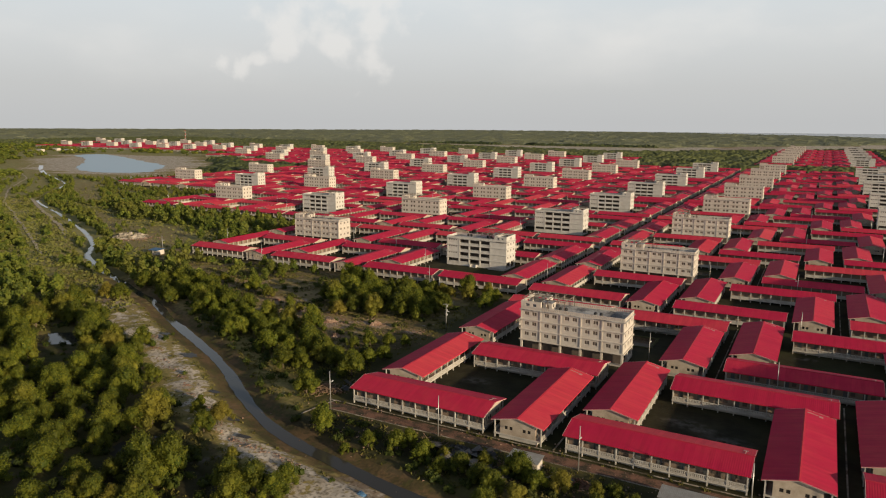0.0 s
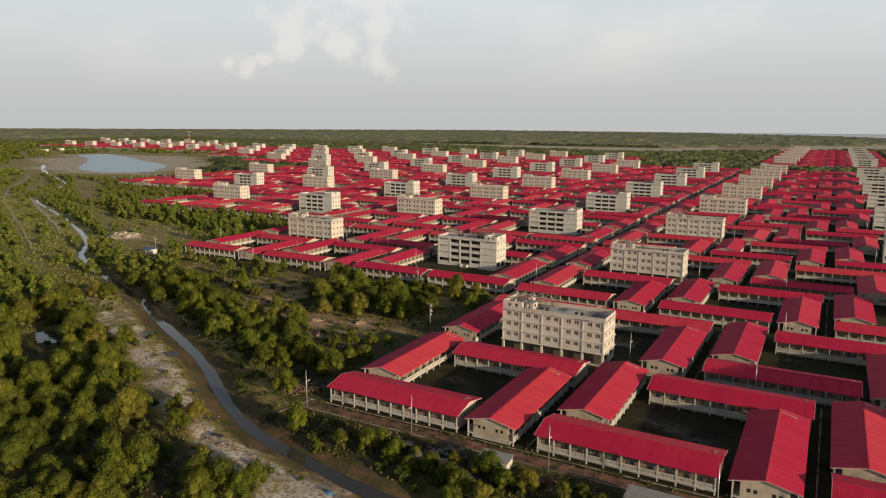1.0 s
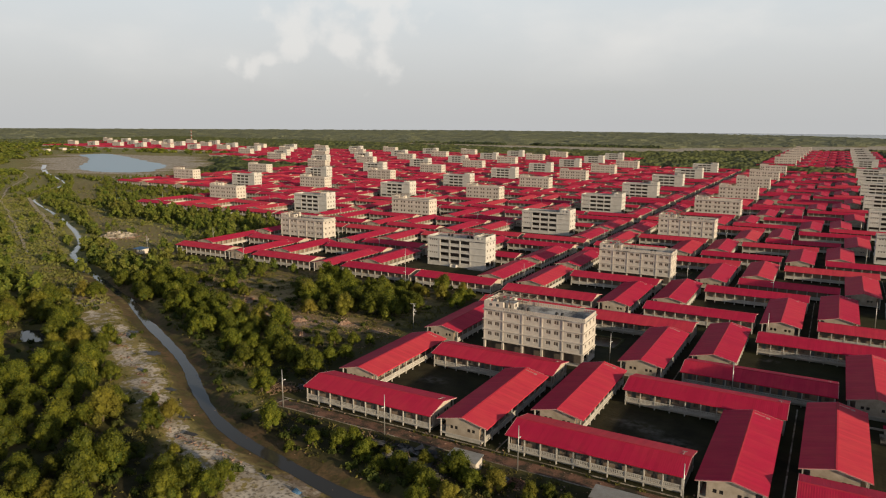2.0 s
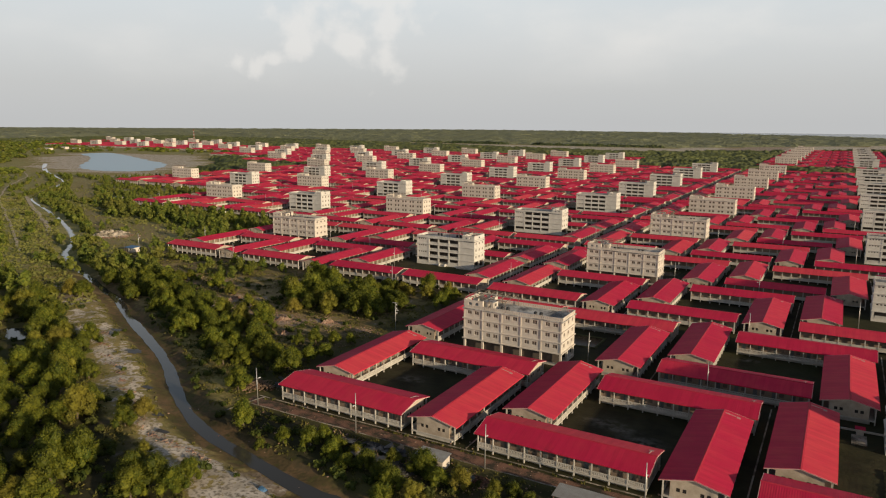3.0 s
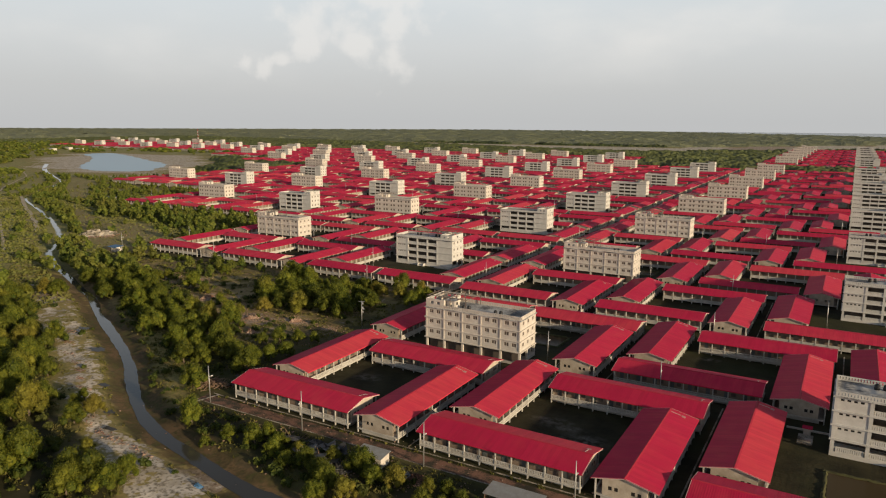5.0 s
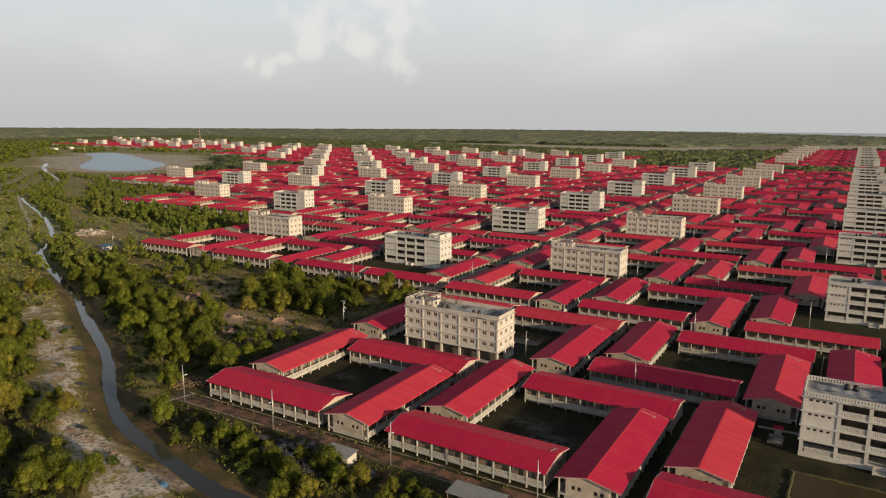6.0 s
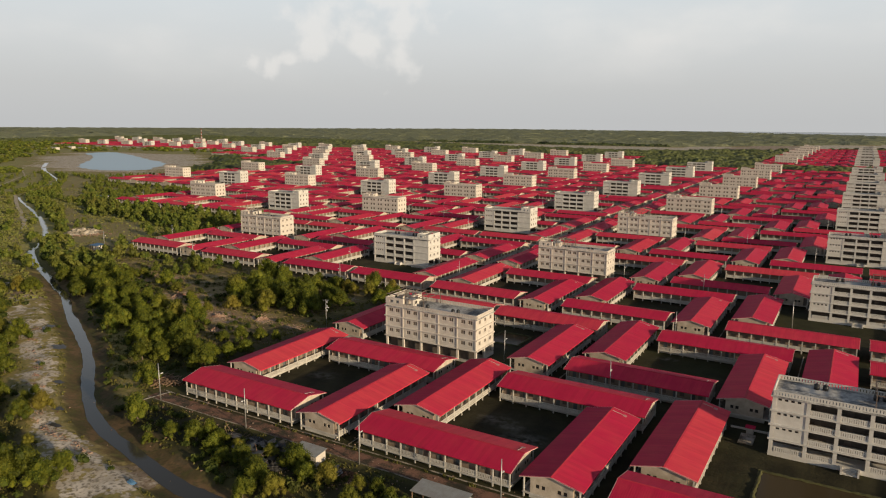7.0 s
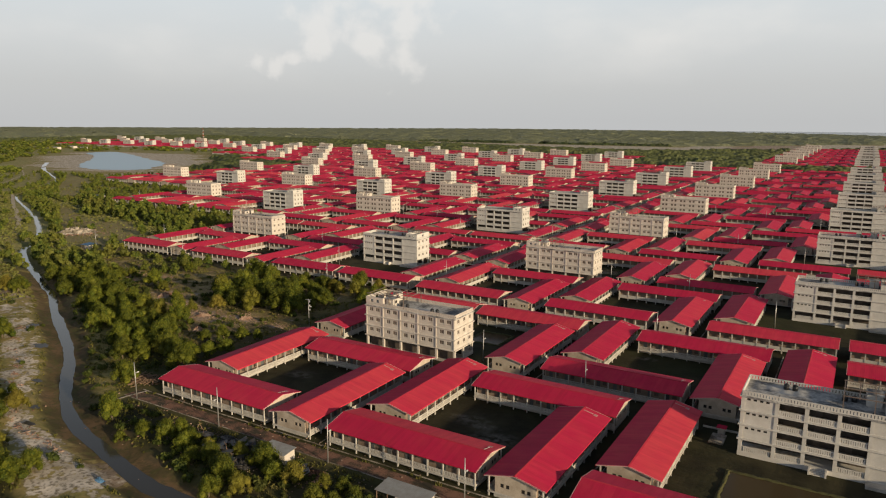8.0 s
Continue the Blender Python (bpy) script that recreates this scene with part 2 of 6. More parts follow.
DARK = material("dark_window", (0.035, 0.032, 0.030), 0.25, 0, (0.02, 0.02, 0.02), 1, 8, 0.5, 0.02)
SHUTTER = material("brown_shutter", (0.11, 0.085, 0.068), 0.6, 0, (0.08, 0.06, 0.05), 2, 9, 0.6, 0.1, None, 0.2)
DOORM = material("painted_door", (0.10, 0.11, 0.11), 0.55, 0, (0.06, 0.06, 0.06), 2, 9, 0.6, 0.1, None, 0.25)
TANK = material("black_tank", (0.02, 0.02, 0.022), 0.4)
STEEL = material("galvanised_steel", (0.48, 0.48, 0.47), 0.45, 0.6, (0.3, 0.28, 0.26), 2, 14, 0.6, 0.05)
RUST = material("rusty_steel", (0.20, 0.155, 0.13), 0.8, 0.2, (0.10, 0.07, 0.055), 2, 14, 0.6, 0.1)
TIN = material("pale_tin_roof", (0.34, 0.34, 0.32), 0.6, 0.2, (0.22, 0.19, 0.16), 0.8, 6, 0.7, 0.05, ("X", 0.3, 0.04), 0.1)
BARK = material("mangrove_bark", (0.16, 0.12, 0.085), 0.9, 0, (0.08, 0.06, 0.045), 3, 18, 0.7, 0.3)
LEAF = leaf_material("leaves", (0.052, 0.080, 0.009), (0.192, 0.200, 0.018), (0.25, 0.165, 0.035))
CANOPY = leaf_material("woods_leaves", (0.052, 0.082, 0.012), (0.172, 0.192, 0.028), (0.20, 0.155, 0.04))
# haze is mixed into the far leaf colours, into the band's only slightly
HAZED_CANOPY = leaf_material("hazed_leaves", (0.165, 0.185, 0.11), (0.235, 0.25, 0.15), (0.21, 0.195, 0.13), 2.0)
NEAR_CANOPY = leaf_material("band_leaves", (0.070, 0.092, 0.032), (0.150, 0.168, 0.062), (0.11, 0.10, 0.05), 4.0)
SHRUB = leaf_material("shrub_leaves", (0.028, 0.046, 0.008), (0.080, 0.098, 0.014), (0.12, 0.10, 0.03))
BANK = material("grassy_bank", (0.085, 0.082, 0.024), 0.95, 0, (0.045, 0.042, 0.015), 0.8, 5, 0.9, 0.5)
GRASS = leaf_material("grass_blades", (0.08, 0.088, 0.018), (0.20, 0.175, 0.045), (0.20, 0.16, 0.07))
SOIL = material("brick_dust_road", (0.225, 0.112, 0.072), 0.95, 0, (0.042, 0.034, 0.019), 0.34, 2.6, 1.0, 0.4, sharp=0.75)
PALE = material("pale_dry_earth", (0.50, 0.42, 0.31), 0.95, 0, (0.27, 0.22, 0.14), 0.25, 2.5, 0.9, 0.3)
BLUE = material("blue_sheet", (0.06, 0.16, 0.30), 0.6, 0, (0.04, 0.10, 0.2), 1, 8, 0.6, 0.2)
TARP = material("black_sheeting", (0.03, 0.03, 0.032), 0.45, 0, (0.06, 0.055, 0.05), 1.5, 6, 0.7, 0.3)
WOOD = material("cut_branches", (0.26, 0.17, 0.11), 0.9, 0, (0.12, 0.075, 0.05), 2, 14, 0.7, 0.3, None, 0.25)
PAINT_RED = material("mast_red", (0.45, 0.04, 0.03), 0.6)
PAINT_WHITE = material("mast_white", (0.75, 0.74, 0.72), 0.6)
HATCH = material("dull_hatch_metal", (0.50, 0.24, 0.22), 0.6, 0.0, (0.34, 0.16, 0.15), 2, 9, 0.6, 0.05)
SHEET = material("weathered_sheet", (0.20, 0.19, 0.18), 0.6, 0.2, (0.10, 0.08, 0.07), 1.0, 7, 0.8, 0.1, ("X", 0.25, 0.03), 0.3)
TUSSOCK = leaf_material("tussock_grass", (0.10, 0.115, 0.026), (0.19, 0.19, 0.05), (0.22, 0.18, 0.08))
KERBSTONE = material("weathered_kerb", (0.40, 0.35, 0.29), 0.9, 0, (0.09, 0.075, 0.05), 0.35, 4.0, 1.0, 0.2, sharp=0.7)
RUBBLE_STONE = material("rubble", (0.36, 0.255, 0.19), 0.95, 0, (0.17, 0.085, 0.055), 0.3, 2.0, 1.0, 0.3, sharp=0.5)
# wall tan darkened to brown, so the colour carries the shade under the eaves
SHADED_WALL = material("shaded_long_wall", (0.27, 0.205, 0.155), 0.9, 0, (0.15, 0.11, 0.085), 0.7, 6.0, 0.75, 0.2, None, 0.1)


# ================= mesh helpers =================
class Shape:
    """Collects boxes and faces for one mesh."""

    def __init__(self):
        self.v, self.f = [], []

    def face(self, *pts):
        n = len(self.v)
        self.v.extend(pts)
        self.f.append(tuple(range(n, n + len(pts))))
        return self

    def box(self, x0, y0, z0, x1, y1, z1):
        n = len(self.v)
        self.v.extend([(x0, y0, z0), (x1, y0, z0), (x1, y1, z0), (x0, y1, z0), (x0, y0, z1), (x1, y0, z1), (x1, y1, z1), (x0, y1, z1)])
        self.f.extend([(n + a, n + b, n + c, n + d) for a, b, c, d in ((0, 3, 2, 1), (4, 5, 6, 7), (0, 1, 5, 4), (1, 2, 6, 5), (2, 3, 7, 6), (3, 0, 4, 7))])
        return self

    def prism(self, profile, x0, x1):
        """A profile of (y, z), counter-clockwise seen from +x, drawn out along x."""
        n, k = len(self.v), len(profile)
        self.v.extend([(x0, y, z) for y, z in profile] + [(x1, y, z) for y, z in profile])
        self.f.append(tuple(n + i for i in reversed(range(k))))
        self.f.append(tuple(n + k + i for i in range(k)))
        self.f.extend([(n + i, n + (i + 1) % k, n + k + (i + 1) % k, n + k + i) for i in range(k)])
        return self

    def tube(self, a, b, r0, r1, sides=7):
        a, b = Vector(a), Vector(b)
        q = (b - a).to_track_quat("Z", "Y")
        n = len(self.v)
        for c, r in ((a, r0), (b, r1)):
            self.v.extend([tuple(c + q @ Vector((r * math.cos(2 * math.pi * i / sides), r * math.sin(2 * math.pi * i / sides), 0))) for i in range(sides)])
        self.f.extend([(n + i, n + (i + 1) % sides, n + sides + (i + 1) % sides, n + sides + i) for i in range(sides)])
        self.f.append(tuple(n + sides + i for i in range(sides)))
        self.f.append(tuple(n + i for i in reversed(range(sides))))
        return self

    def wall(self, axis, at, thick, u0, u1, z0, z1, holes):
        """An upright wall along x or y with rectangular openings (u0, u1, z0, z1) right through it."""
        us = sorted({u0, u1, *[h[0] for h in holes], *[h[1] for h in holes]})
        zs = sorted({z0, z1, *[h[2] for h in holes], *[h[3] for h in holes]})
        for zi in range(len(zs) - 1):
            run = None
            for ui in range(len(us) - 1):
                mu, mz = (us[ui] + us[ui + 1]) / 2, (zs[zi] + zs[zi + 1]) / 2
                hole = any(h[0] < mu < h[1] and h[2] < mz < h[3] for h in holes)
                if not hole and run is None:
                    run = us[ui]
                if run is not None and (hole or ui == len(us) - 2):
                    end = us[ui] if hole else us[ui + 1]
                    if axis == "x":
                        self.box(run, at, zs[zi], end, at + thick, zs[zi + 1])
                    else:
                        self.box(at, run, zs[zi], at + thick, end, zs[zi + 1])
                    run = None
        return self

    def mesh(self, name, mat, smooth=False):
        me = bpy.data.meshes.new(name)
        me.from_pydata(self.v, [], self.f)
        me.materials.append(mat)
        if smooth:
            me.polygons.foreach_set("use_smooth", [True] * len(me.polygons))
        me.update()
        return me


def part(name, me, parent, at=None, label=""):
    ob = new(name, me)
    ob.parent = parent
    if at is not None:
        ob.matrix_basis = at
    return tagged(ob, label)


# ================= ground, water, distance =================
RIVER = [(120, 55), (60, 70), (0, 84), (-50, 95), (-72, 96.5), (-90, 100.5), (-104, 104), (-118, 109.5), (-135, 119.5), (-151, 130), (-171, 140.5), (-200, 154),
         (-222, 166), (-257, 180.5), (-300, 198), (-333, 214.5), (-360, 237), (-398, 259), (-456, 288), (-550, 327), (-600, 354), (-660, 408), (-717, 455), (-800, 497), (-885, 537), (-961, 580), (-1033, 625)]
PONDS = [(-216, 123.5, 9, 6), (-129.5, 86.2, 5.2, 5.6), (-262, 150, 6, 4), (-108, 84, 2.2, 1.2), (-190, 105, 5, 3)]
# tracks over the scrubland
TRACKS = [[(-1128, 679), (-949, 543), (-819, 475), (-700, 385), (-600, 325), (-529, 291), (-444, 249), (-342, 197.5), (-318, 186)],
          [(-335, 203), (-346, 211), (-372, 228), (-390, 241), (-436, 267), (-480, 288), (-604, 350)],
          [(-930, 560), (-987, 608), (-1040, 640), (-1143, 697)]]
LAKE = [(-945, 620), (-880, 588), (-815, 582), (-785, 610), (-803, 640), (-878, 716), (-1008, 782), (-1241, 890), (-1290, 880), (-1262, 830), (-1165, 785), (-1040, 695)]
COLUMN, SHIFT, ROW = -185.4, 4.0, 113.4   # step from column to column (x and y) and from cluster to cluster (y)
X0, Y0, Y1 = -104.06, 124.65, 180.4    # the nearest cluster's corner, and its second row
LONG, WIDE = 35.5, 12.0                # roof of a barrack


# columns and rows of clusters that stand, counted from the nearest one
CLUSTERS = [(0, n) for n in (0, 1, 2, 3, 4, 5, 6, 7, 9, 10, 11, 12, 13, 14)] + [(1, n) for n in range(1, 8)] + [(2, n) for n in range(2, 10)]
CLUSTERS += [(3, n) for n in range(3, 10)] + [(4, n) for n in range(6, 10)] + [(5, n) for n in range(7, 10)] + [(6, 8), (6, 9), (7, 8), (7, 9), (8, 8), (8, 9), (8, 10), (9, 8), (9, 9), (9, 10), (10, 10)]


def river_distance(x, y):
    """Distance to the river's middle line, and whether the place lies on its southern side."""
    best, south = np.full(x.shape, 1e9), np.zeros(x.shape, bool)
    for (ax, ay), (bx, by) in zip(RIVER, RIVER[1:]):
        dx, dy = bx - ax, by - ay
        t = np.clip(((x - ax) * dx + (y - ay) * dy) / (dx * dx + dy * dy), 0, 1)
        d = np.hypot(x - ax - t * dx, y - ay - t * dy)
        near = d < best
        best = np.where(near, d, best)
        south = np.where(near, dx * (y - ay) - dy * (x - ax) > 0, south)
    return best, south


def rough(x, y, size, seed=0.0):
    """Cheap smooth noise on arrays, -1 to 1, with features of about that size."""
    a = np.zeros(x.shape)
    for i, (k, w) in enumerate(((1.0, 0.5), (1.9, 0.3), (3.7, 0.2))):
        u, v = x * k / size + seed * 1.7 + i * 2.1, y * k / size - seed * 0.9 + i * 1.3
        a += w * (np.sin(u * 2.1 + 1.3 * np.sin(v * 1.7 + i)) * np.cos(v * 2.3 + 1.1 * np.sin(u * 1.3 - i)))
    return np.clip(a * 1.6, -1, 1)


def steps(fine0, fine1, step, lo, hi):
    a = list(np.arange(fine0, fine1 + 0.01, step))
    s = step
    while a[-1] < hi:
        s *= 1.09
        a.append(min(a[-1] + s, hi))
    s = step
    while a[0] > lo:
        s *= 1.09
        a.insert(0, max(a[0] - s, lo))
    return np.array(a)


def smooth01(a, lo, hi):
    t = np.clip((a - lo) / (hi - lo), 0, 1)
    return t * t * (3 - 2 * t)


RUBBLE = [(-164, 175, 11), (-150, 178, 11), (-136, 183, 9), (-140, 166, 6), (-187, 190, 9), (-233, 207, 10), (-212, 207, 9), (-168, 184, 9), (-222, 198, 7), (-120, 181, 6), (-357, 259, 16), (-118, 96, 6), (-95, 90, 9), (-82, 91, 8), (-76, 95, 6)]


# open ground north of the creek: the meadow with the hut, the brick-strewn field, the strip before the lake
MEADOWS = [[(-508, 336), (-465, 321), (-398, 290), (-372, 303), (-337, 285), (-310, 255), (-284, 238), (-284, 221), (-341, 243), (-358, 249), (-396, 271), (-449, 302)],
           [(-278, 219), (-240, 201), (-205, 195), (-196, 207), (-215, 214), (-262, 228)],
           [(-556, 364), (-540, 373), (-649, 442), (-689, 481), (-790, 511), (-656, 423)]]


def within(x, y, ring):
    """The same test on arrays: inside a closed line."""
    odd = np.zeros(x.shape, bool)
    for (ax, ay), (bx, by) in zip(ring, ring[1:] + ring[:1]):
        cross = (ay > y) != (by > y)
        odd ^= cross & (x < ax + (y - ay) * (bx - ax) / ((by - ay) or 1e-9))
    return odd


# the stony crest of the levee
CREST = [(-190.8, 138.1), (-170.8, 124.7), (-153.9, 117.1), (-141.8, 110.5), (-128.7, 102.3), (-119.4, 97.3), (-109.7, 95.0), (-102.0, 95.0), (-92.3, 93.8)]


def crest_distance(x, y):
    best = np.full(x.shape, 1e9)
    for (ax, ay), (bx, by) in zip(CREST, CREST[1:]):
        t = np.clip(((x - ax) * (bx - ax) + (y - ay) * (by - ay)) / ((bx - ax) ** 2 + (by - ay) ** 2), 0, 1)
        best = np.minimum(best, np.hypot(x - ax - t * (bx - ax), y - ay - t * (by - ay)))
    return best


def lake_distance(x, y):
    """Distance from the lake's middle, stretched along it."""
    return np.hypot(-0.85 * (x + 1010) + 0.53 * (y - 735), 2.4 * (0.53 * (x + 1010) + 0.85 * (y - 735)))


def origin(c, n):
    """How far the cluster in column c, row n lies from the nearest one."""
    return c * COLUMN, c * SHIFT + n * ROW


def tan_strip(x, y):
    """Bare flats that part the nearer woods from the farther: 1 inside."""
    mid = np.where(x < -416, 1700 - 0.15 * (x + 416), 1700 + 1.0 * (x + 416))
    half = np.interp(x, [-1600, -900, -416, 100], [70, 110, 190, 260])
    return np.abs(y - mid) < half


def yard_mask(x, y):
    """1 on the trodden, wet ground among the barracks, darkened for their shade too."""
    a = np.zeros(x.shape)
    for c, n in CLUSTERS:
        x0, y0 = X0 + origin(c, n)[0], Y0 + origin(c, n)[1]
        a = np.maximum(a, smooth01(x, x0 - 6, x0) * (1 - smooth01(x, x0 + 180, x0 + 186)) * smooth01(y, y0 - 4, y0) * (1 - smooth01(y, y0 + 113, y0 + 118)))
    # the littered strip between the creek and the road
    a = np.maximum(a, 0.75 * smooth01(x, -116, -106) * smooth01(y, 103, 108) * (1 - smooth01(y, 118, 120)))
    # the marshy hollow south of the levee
    d, south = river_distance(x, y)
    a = np.maximum(a, np.where(south, 0.85 * smooth01(d, 16, 21) * smooth01(x, -142, -126), 0))
    # the flat beside the nearest barracks, darkened for the shadow they cast
    return np.maximum(a, 0.3 * smooth01(x, -134, -122) * (1 - smooth01(x, -108, -104)) * smooth01(y, 128, 140) * (1 - smooth01(y, 215, 235)))


def silt_mask(x, y):
    """Pale silt dried on the floor of the courts."""
    a = np.zeros(x.shape)
    for px, py, rx, ry in ((-32, 152, 5, 2.6), (-22.5, 146, 6, 3), (-27.5, 150, 3.5, 2), (-84, 153, 4, 2), (-9, 214, 3, 1.6), (-112.6, 86.6, 2.2, 1.4), (-110.3, 87.8, 2, 1.4), (-111.5, 84.9, 2.2, 1.2)):
        a = np.maximum(a, 1 - smooth01(np.hypot((x - px) / rx, (y - py) / ry), 0.15, 1.25))
    return a


def ground_mask(x, y):
    d, south = river_distance(x, y)
    n1, n2 = rough(x, y, 9.0), rough(x, y, 24.0, 3.0)
    outer = 12.5 + 4 * n2 + 4 * (1 - smooth01(x, -170, -130))
    sand = np.where(south, smooth01(d, 5, 8) * (1 - smooth01(d, outer, outer + 5)), 0) * np.where(x > -265, 1, 0.45)
    sand = sand * (0.50 + 0.10 * smooth01(x, -118, -95) + 0.22 * n1 + 0.2 * rough(x, y, 4.0, 9.0))
    sand = np.maximum(sand, (1 - smooth01(lake_distance(x, y) + 30 * n2 + 75 * rough(x, y, 150.0, 4.0), 268, 350)) * 1.0)
    sand = np.maximum(sand, np.where(tan_strip(x, y), 0.8, 0))
    for px, py, r in RUBBLE:
        sand = np.maximum(sand, (1 - smooth01(np.hypot(x - px, (y - py) * 1.4) + 4 * n1, r * 0.5, r)) * (0.75 if py < 150 or px < -300 else 0.6))
    sand = np.maximum(sand, (1 - smooth01(crest_distance(x, y) + 1.2 * n1, 1.0, 3.2 + 1.6 * smooth01(x, -125, -105))) * 0.72)
    # dry grass on the north bank
    sand = np.maximum(sand, np.where(south, 0, 0.25 * smooth01(d, 5, 7) * (1 - smooth01(d, 11 + 3 * n1, 17 + 3 * n1))) * smooth01(x, -185, -165) * (1 - smooth01(x, -112, -104)))
    field = smooth01(x, -300, -270) * (1 - smooth01(x, -125, -108)) * smooth01(y, 150, 170) * (1 - smooth01(y, 225, 240))
    sand = np.maximum(sand, field * smooth01(n1 + 0.6 * n2, 0.15, 0.8) * 0.42)
    return np.clip(sand, 0, 1)


def ground_height(x, y):
    d, south = river_distance(x, y)
    n = rough(x, y, 7.0, 1.0)
    wide = 0.4 * smooth01(x, -112, -85) - 1.2 * (1 - smooth01(x, -290, -225))
    h = 0.12 * n * smooth01(d, 6, 12)
    h += np.where(south, smooth01(d, 5, 9) * (1 - smooth01(d, 16, 26)) * (0.7 + 0.25 * n), 0) * smooth01(x, -420, -380)
    h = np.where(d < 9, h - 0.95 * smooth01(x, -505, -475) * (1 - smooth01(d, 3.5 + wide, 5.2 + wide + 0.7 * n)), h)
    h += np.where(south, 0, 0.7 * smooth01(d, 4.5, 6.5) * (1 - smooth01(d, 9, 15)) * smooth01(x, -215, -195) * (1 - smooth01(x, -158, -145)))
    for px, py, a, b in PONDS:
        q = np.hypot((x - px) / a, (y - py) / b) + 0.22 * rough(x, y, 5.0, 5.0)
        h -= 1.9 * (1 - smooth01(q, 0.7, 1.25))
    flat = (x > -112) & (y > 116) & (y < 1900) | (x < -112) & (y > 238) & (d > 12)
    return np.where(flat, 0.0, h)


def ground_material():
    m = bpy.data.materials.new("island_soil")
    m.use_nodes = True
    nt = m.node_tree
    N, Lk = nt.nodes.new, nt.links.new
    p = nt.nodes["Principled BSDF"]
    p.inputs["Roughness"].default_value, p.inputs["Specular IOR Level"].default_value = 0.95, 0.2
    geo, att = N("ShaderNodeNewGeometry"), N("ShaderNodeAttribute")
    att.attribute_name = "sand"

    def noise_(scale, detail=6):
        z = N("ShaderNodeTexNoise"); z.inputs["Scale"].default_value = scale; z.inputs["Detail"].default_value = detail
        Lk(geo.outputs["Position"], z.inputs["Vector"])
        return z

    def mix_(a, b, f):
        x = N("ShaderNodeMix"); x.data_type = "RGBA"
        for k, c in (("A", a), ("B", b)):
            if isinstance(c, tuple):
                x.inputs[k].default_value = (*c, 1)
            else:
                Lk(c, x.inputs[k])
        Lk(f, x.inputs["Factor"])
        return x.outputs["Result"]

    def range_(v, a, b, c=0.0, d=1.0):
        r = N("ShaderNodeMapRange"); Lk(v, r.inputs["Value"])
        for k, q in (("From Min", a), ("From Max", b), ("To Min", c), ("To Max", d)):
            r.inputs[k].default_value = q
        return r.outputs["Result"]

    big, mid, fin = noise_(0.03), noise_(0.16), noise_(1.3)
    yard = N("ShaderNodeAttribute"); yard.attribute_name = "yard"
    grass = mix_((0.055, 0.060, 0.016), (0.125, 0.110, 0.038), range_(big.outputs["Fac"], 0.38, 0.62))
    grass = mix_(grass, (0.12, 0.085, 0.05), range_(mid.outputs["Fac"], 0.50, 0.66, 0, 0.8))
    pale = mix_((0.42, 0.355, 0.27), (0.66, 0.58, 0.48), range_(mid.outputs["Fac"], 0.4, 0.65))
    pale = mix_(pale, (0.15, 0.115, 0.065), range_(fin.outputs["Fac"], 0.5, 0.68, 0, 0.8))
    patch = noise_(0.6, 10)
    s1 = N("ShaderNodeMath"); s1.operation = "MULTIPLY_ADD"; s1.inputs[1].default_value = 0.75
    Lk(mid.outputs["Fac"], s1.inputs[0]); Lk(att.outputs["Fac"], s1.inputs[2])
    s = N("ShaderNodeMath"); s.operation = "MULTIPLY_ADD"; s.inputs[1].default_value = 1.6
    Lk(patch.outputs["Fac"], s.inputs[0]); Lk(s1.outputs[0], s.inputs[2])
    scrub = N("ShaderNodeAttribute"); scrub.attribute_name = "scrub"
    grass = mix_(grass, mix_((0.215, 0.21, 0.070), (0.34, 0.295, 0.12), range_(mid.outputs["Fac"], 0.4, 0.65)), scrub.outputs["Fac"])
    dry = mix_((0.31, 0.245, 0.095), (0.215, 0.195, 0.058), range_(patch.outputs["Fac"], 0.42, 0.6))
    grass = mix_(grass, dry, range_(att.outputs["Fac"], 0.04, 0.25))
    brick = N("ShaderNodeAttribute"); brick.attribute_name = "brick"
    reddish = mix_((0.30, 0.185, 0.125), (0.13, 0.075, 0.045), range_(fin.outputs["Fac"], 0.38, 0.62))
    trodden = N("ShaderNodeMath"); trodden.operation = "MULTIPLY"
    Lk(brick.outputs["Fac"], trodden.inputs[0]); Lk(range_(patch.outputs["Fac"], 0.40, 0.56, 0, 0.85), trodden.inputs[1])
    grass = mix_(grass, mix_((0.29, 0.195, 0.105), (0.21, 0.17, 0.07), range_(mid.outputs["Fac"], 0.4, 0.62)), trodden.outputs[0])
    pale = mix_(pale, reddish, range_(brick.outputs["Fac"], 0, 1, 0, 0.55))
    col = mix_(grass, pale, range_(s.outputs[0], 1.67, 1.80))
    # yard mud, its colour lowered further to hold the shade between the barracks
    mud = mix_((0.022, 0.020, 0.010), (0.050, 0.044, 0.022), range_(mid.outputs["Fac"], 0.4, 0.65))
    mud = mix_(mud, (0.032, 0.036, 0.010), range_(big.outputs["Fac"], 0.45, 0.6, 0, 0.7))
    col = mix_(col, mud, yard.outputs["Fac"])
    silt = N("ShaderNodeAttribute"); silt.attribute_name = "silt"
    dried = N("ShaderNodeMath"); dried.operation = "MULTIPLY"
    Lk(silt.outputs["Fac"], dried.inputs[0]); Lk(range_(patch.outputs["Fac"], 0.38, 0.62), dried.inputs[1])
    col = mix_(col, (0.17, 0.15, 0.13), dried.outputs[0])
    bank = N("ShaderNodeAttribute"); bank.attribute_name = "bank"
    wet = N("ShaderNodeMath"); wet.operation = "MULTIPLY"
    Lk(bank.outputs["Fac"], wet.inputs[0]); Lk(range_(patch.outputs["Fac"], 0.36, 0.5), wet.inputs[1])
